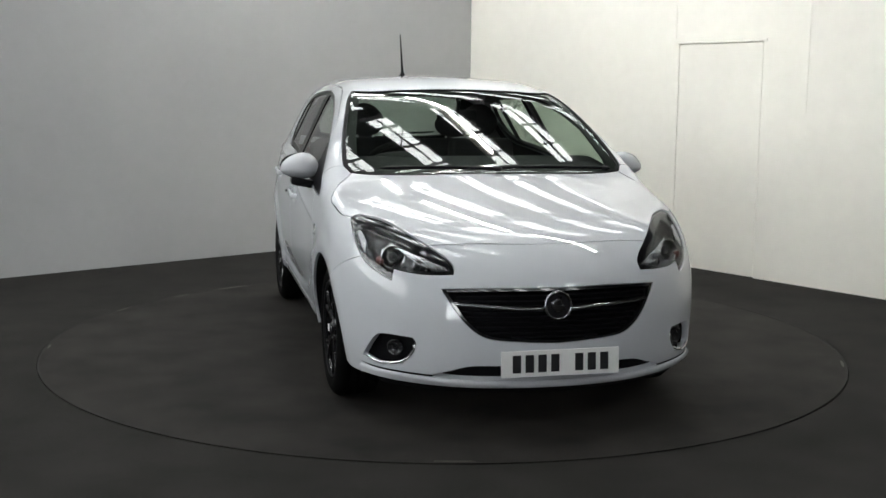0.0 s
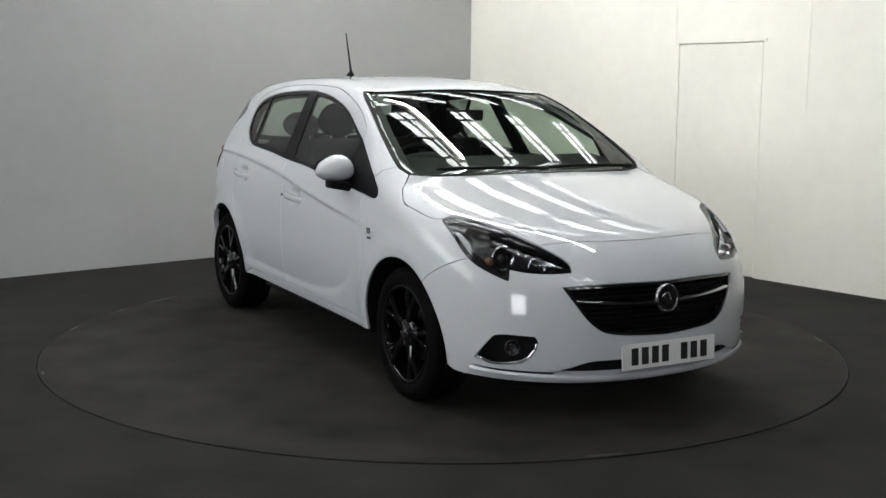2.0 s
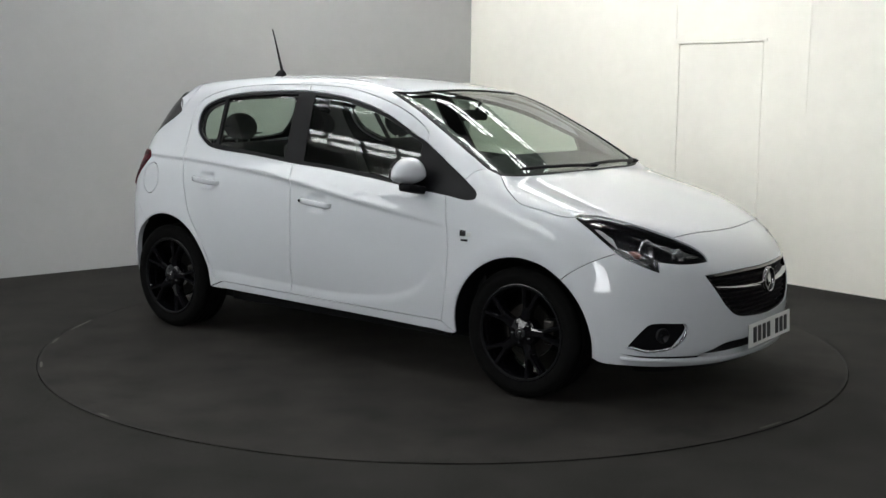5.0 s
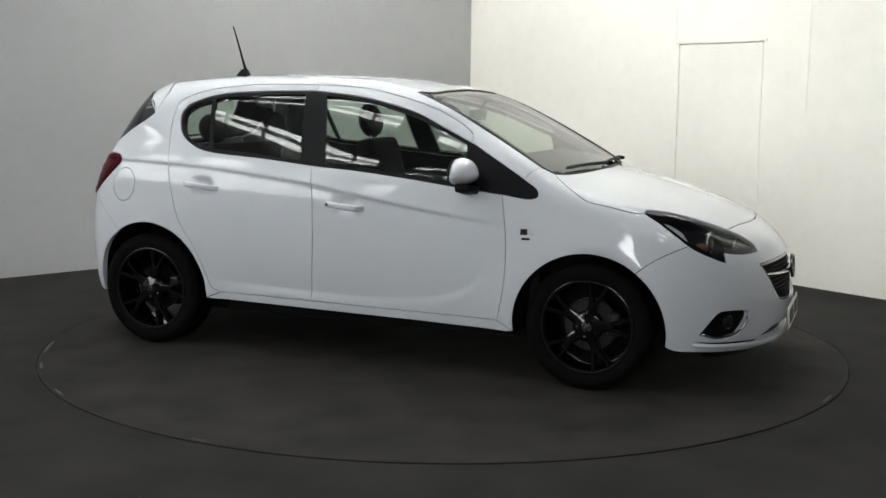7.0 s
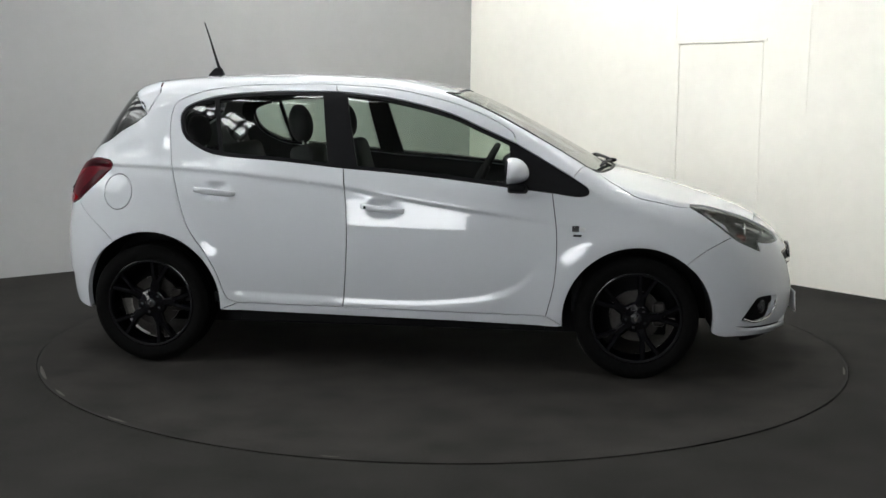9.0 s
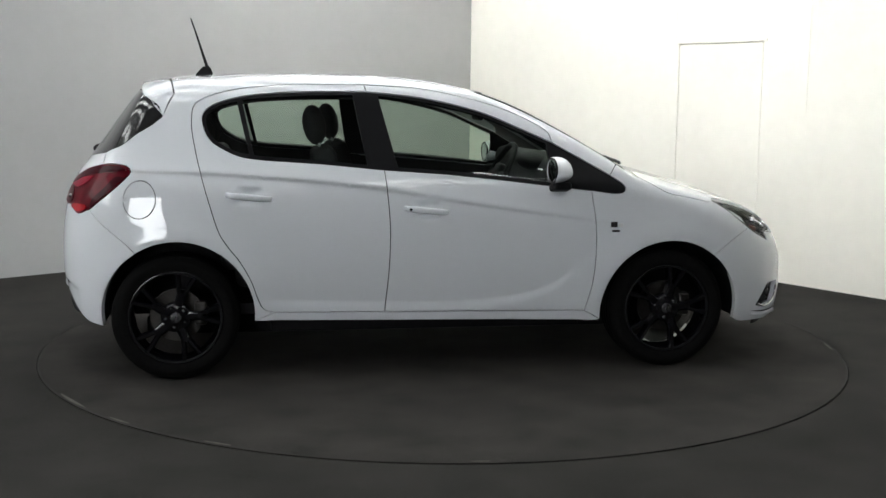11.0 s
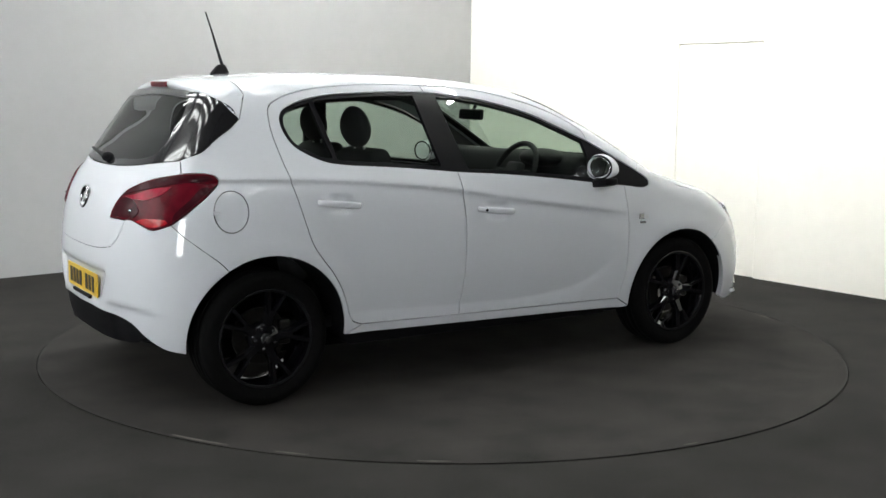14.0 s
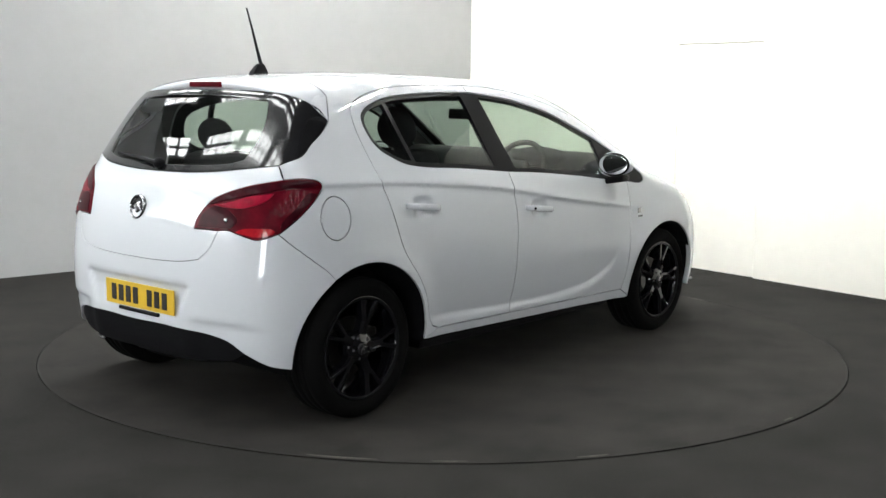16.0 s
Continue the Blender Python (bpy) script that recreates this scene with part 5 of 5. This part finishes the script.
def build_wheel(x, side, steer=0.0):
    """A wheel with its face at -y, turned to its side of the car."""
    m = pose(x, side * 0.835, HUB_Z, 0, 0, (0 if side < 0 else 180) + steer)
    tyre_r, rim_r = HUB_Z - 0.004, 0.230
    wheel = part("wheel", moved(revolve([(0.004, rim_r + 0.006), (0.0, rim_r), (0.006, rim_r - 0.008), (0.020, rim_r - 0.014), (0.10, rim_r - 0.026), (0.19, rim_r - 0.012), (0.20, rim_r)], 72), m), ALLOY, car, "gloss black five-spoke alloy wheel", smooth=True)
    prof = [(0.006, rim_r - 0.002), (-0.002, rim_r + 0.012), (-0.008, rim_r + 0.045), (-0.004, tyre_r - 0.030), (0.008, tyre_r - 0.010), (0.022, tyre_r - 0.001)]
    for g in (0.055, 0.100, 0.145):
        prof += [(g - 0.006, tyre_r), (g - 0.004, tyre_r - 0.007), (g + 0.004, tyre_r - 0.007), (g + 0.006, tyre_r)]
    prof += [(0.182, tyre_r - 0.001), (0.196, tyre_r - 0.010), (0.208, tyre_r - 0.030), (0.208, rim_r + 0.03), (0.196, rim_r)]
    part("tyre", moved(revolve(prof, 80), m), TYRE, wheel, "black rubber tyre", smooth=True)
    part("rim_edge", moved(revolve([(0.002, rim_r + 0.001), (-0.004, rim_r - 0.003), (0.0, rim_r - 0.010), (0.008, rim_r - 0.012)], 72), m), BLACK_PLASTIC, wheel, smooth=True)
    first = None
    for k in range(5):
        sm = m @ pose(0, 0, 0, 0, 72 * k + 12, 0)
        if first is None:
            first = part("spoke", spoke_mesh(), ALLOY, wheel)
            first.matrix_local = sm
        else:
            o = new("spoke", first.data)
            o.parent = wheel
            o.matrix_local = sm
        b = part("wheel_bolt", ellipsoid((0.009, 0.008, 0.009), m @ pose(0, 0, 0, 0, 72 * k + 48, 0) @ pose(0, 0.014, 0.050), 10, 8), HOUSING, wheel)
    part("hub", moved(revolve([(0.05, 0.078), (0.020, 0.074), (0.012, 0.062), (0.010, 0.036), (0.006, 0.030), (0.004, 0.001)], 40), m), ALLOY, wheel, smooth=True)
    part("hub_cap", moved(revolve([(0.006, 0.029), (0.000, 0.027), (-0.002, 0.020), (-0.001, 0.001)], 28), m), HOUSING, wheel, "round hub cap with a chrome shape", smooth=True)
    part("cap_shape", box((0.016, 0.004, 0.026), m @ pose(0, -0.002, 0, 0, 30, 0), 0.002), DARK_CHROME, wheel)
    part("brake_disc", moved(revolve([(0.085, 0.07), (0.085, 0.132), (0.105, 0.132), (0.105, 0.07)], 48), m), DISC_STEEL, wheel, "steel brake disc", smooth=False)
    part("brake_caliper", box((0.060, 0.07, 0.12), m @ pose(0.118 if side > 0 else 0.118, 0.095, 0.01), 0.012), DISC_STEEL, wheel, "grey brake caliper")


def build_seat(x, y, rear=False):
    seat = part("front_seat" if not rear else "rear_seat", box((0.50, 0.50, 0.16), pose(x + 0.20, y, 0.50, 0, -6, 0), 0.05, 3), SEAT_CLOTH, car, "dark cloth seat", smooth=True)
    back = box((0.13, 0.48, 0.66), None, 0.045, 3)
    for v in back.verts:
        k = v.co.z / 0.66 + 0.5
        v.co.y *= 1.0 - 0.28 * max(0.0, k - 0.45)
    part("backrest", moved(back, pose(x - 0.12, y, 0.83, 0, -14, 0)), SEAT_CLOTH, seat, smooth=True)
    head = ellipsoid((0.062, 0.135, 0.108), pose(0, 0, 0), 24, 16)
    for v in head.verts:
        v.co.y *= 1.0 - 0.16 * (v.co.z / 0.19 + 0.5)
        v.co.z *= 1.0 - 0.10 * (v.co.y / 0.135) ** 2
    part("headrest", moved(head, pose(x - 0.232, y, 1.262, 0, -10, 0)), SEAT_CLOTH, seat, smooth=True)
    for s in (-1, 1):
        part("headrest_post", tube([(x - 0.20, y + 0.05 * s, 1.12), (x - 0.225, y + 0.05 * s, 1.24)], 0.006, 8), SATIN_SILVER, seat)


def build_cabin():
    tub = part("cabin_floor", box((2.0, 1.44, 0.05), pose(-0.15, 0, 0.34)), INNER_TRIM, car, "dark carpeted cabin floor")
    under = box((2.9, 1.00, 0.10), pose(0.03, 0, 0.215), 0.01)
    add_box(under, (1.62, 1.50, 0.07), pose(0.03, 0, 0.255), 0.01)
    part("underbody", under, BLACK_PLASTIC, car, "black underbody")
    muffler = ellipsoid((0.15, 0.42, 0.085), pose(-1.60, 0.05, 0.290), 24, 14)
    part("muffler", muffler, BLACK_PLASTIC, car, "dark exhaust silencer under the tail", smooth=True)
    part("firewall", box((0.05, 1.45, 0.60), pose(1.00, 0, 0.62)), INNER_TRIM, car)
    part("boot_floor", box((0.75, 1.20, 0.04), pose(-1.40, 0, 0.72)), INNER_TRIM, car)
    part("gate_lining", box((0.03, 1.15, 0.34), pose(-1.66, 0, 0.90, 0, 14, 0)), INNER_TRIM, car)
    dash = box((0.46, 1.42, 0.26), None, 0.06, 3)
    part("dashboard", moved(dash, pose(0.88, 0, 0.955, 0, 8, 0)), INNER_TRIM, car, "dark dashboard", smooth=True)
    part("instrument_hood", ellipsoid((0.10, 0.19, 0.055), pose(0.68, -0.36, 1.075), 24, 14), INNER_TRIM, car, smooth=True)
    part("parcel_shelf", box((0.42, 1.12, 0.025), pose(-1.36, 0, 1.05), 0.008), INNER_TRIM, car)
    build_seat(-0.305, -0.36)
    build_seat(-0.195, 0.36)
    bench = part("rear_bench", box((0.48, 1.26, 0.16), pose(-0.72, 0, 0.52, 0, -5, 0), 0.05, 3), SEAT_CLOTH, car, "dark cloth rear bench", smooth=True)
    part("backrest", box((0.14, 1.24, 0.62), pose(-1.02, 0, 0.82, 0, -14, 0), 0.05, 3), SEAT_CLOTH, bench, smooth=True)
    for y in (-0.36, 0.36):
        part("headrest", ellipsoid((0.055, 0.130, 0.088), pose(-1.115, y, 1.215, 0, -10, 0), 24, 14), SEAT_CLOTH, bench, smooth=True)
        for s in (-1, 1):
            part("headrest_post", tube([(-1.09, y + 0.05 * s, 1.08), (-1.105, y + 0.05 * s, 1.16)], 0.006, 8), SATIN_SILVER, bench)
    # steering wheel
    m = pose(0.47, -0.36, 1.00, 0, -62, 0)
    bm = bmesh.new()
    n, k = 40, 10
    rows = [[bm.verts.new(((0.180 + 0.016 * math.cos(2 * math.pi * j / k)) * math.cos(2 * math.pi * i / n), (0.180 + 0.016 * math.cos(2 * math.pi * j / k)) * math.sin(2 * math.pi * i / n), 0.016 * math.sin(2 * math.pi * j / k))) for j in range(k)] for i in range(n)]
    for i in range(n):
        for j in range(k):
            bm.faces.new((rows[i][j], rows[(i + 1) % n][j], rows[(i + 1) % n][(j + 1) % k], rows[i][(j + 1) % k]))
    wheel = part("steering_wheel", moved(bm, m), INNER_TRIM, car, "dark three-spoke steering wheel", smooth=True)
    part("wheel_boss", moved(box((0.12, 0.13, 0.05), None, 0.02, 3), m), INNER_TRIM, wheel, smooth=True)
    for a in (0, 180, 90):
        part("wheel_spoke", box((0.13, 0.035, 0.02), m @ pose(0, 0, 0, 0, 0, a + 90) @ pose(0.11, 0, 0), 0.006), INNER_TRIM, wheel)
    # interior mirror
    im = part("interior_mirror", box((0.03, 0.23, 0.062), pose(0.42, 0, 1.315, 0, 6, 0), 0.012, 3), BLACK_PLASTIC, car, "interior rear-view mirror", smooth=True)
    part("mirror_stalk", tube([(0.43, 0, 1.33), (0.47, 0, 1.40)], 0.010, 8), BLACK_PLASTIC, im)


def build_small():
    base = box((0.105, 0.050, 0.050), None, 0.012, 3)
    for v in base.verts:
        k = max(0.0, v.co.z / 0.05 + 0.5)
        v.co.y *= 1 - 0.65 * k
        v.co.x = v.co.x * (1 - 0.62 * k) + 0.014 * k
    fin = part("aerial", moved(base, pose(-1.130, 0, 1.545, 0, -3, 0)), BLACK_PLASTIC, car, "black whip aerial on the roof", smooth=True)
    part("whip", tube([(-1.105, 0, 1.545), (-1.135, 0, 1.64), (-1.165, 0, 1.74), (-1.195, 0, 1.830)], [0.010, 0.007, 0.005, 0.0035], 8), BLACK_PLASTIC, fin)
    for y0, x0, y1, x1 in ((0.62, 1.10, 0.02, 1.165), (0.02, 1.175, -0.56, 1.10)):
        n = 14
        pts = []
        for i in range(n + 1):
            y, x = y0 + (y1 - y0) * i / n, x0 + (x1 - x0) * i / n
            pts.append(Vector(cast(np.array([[x, y, 0.6]]), np.array([[0, 0, 1.0]]))[0]) + Vector((0.006, 0, 0.016)))
        arm = part("windscreen_wiper", tube(pts, [0.004] + [0.009] * (n - 1) + [0.004], 8), BLACK_PLASTIC, car, "black windscreen wiper")
        part("wiper_pivot", ellipsoid((0.032, 0.022, 0.013), Matrix.Translation(pts[0]), 16, 10), BLACK_PLASTIC, arm, smooth=True)
    cowl = patch("cowl", "c", closed("c", [[("t", 1.225, 0), ("t", 1.185, 0.40), ("t", 1.14, 0.60), ("t", 1.10, 0.70)], [("t", 1.10, 0.70), ("t", 1.06, 0.71)], [("t", 1.06, 0.71), ("t", 1.10, 0.58), ("t", 1.15, 0.3), ("t", 1.165, 0)]], mirror=True),
                 BLACK_PLASTIC, car, lift=-0.016, inset=0, rim=0, label="black cowl under the windscreen")


shell = build_shell()
build_glass(shell)
for side in (-1, 1):
    build_doors(side)
    build_wing(side)
    build_mirror(side)
build_nose()
build_tail()
for wx in HUBS:
    for side in (-1, 1):
        build_wheel(wx, side)
build_cabin()
build_small()


# ---- what moves: the turntable with the car on it ----
TURN = [(0, -76.34), (2, -60.64), (4, -45.0), (6, -29.5), (8, -14.12), (10, 1.21), (12, 16.66), (14, 32.47), (16, 48.96)]


def motions():
    walk(turntable, [(t, pose(0, 0, 0.004, 0, 0, a)) for t, a in TURN])
    walk(car, [(t, pose(0, 0, 0, 0, 0, a) @ pose(*CAR_ON_DISC)) for t, a in TURN])


motions()
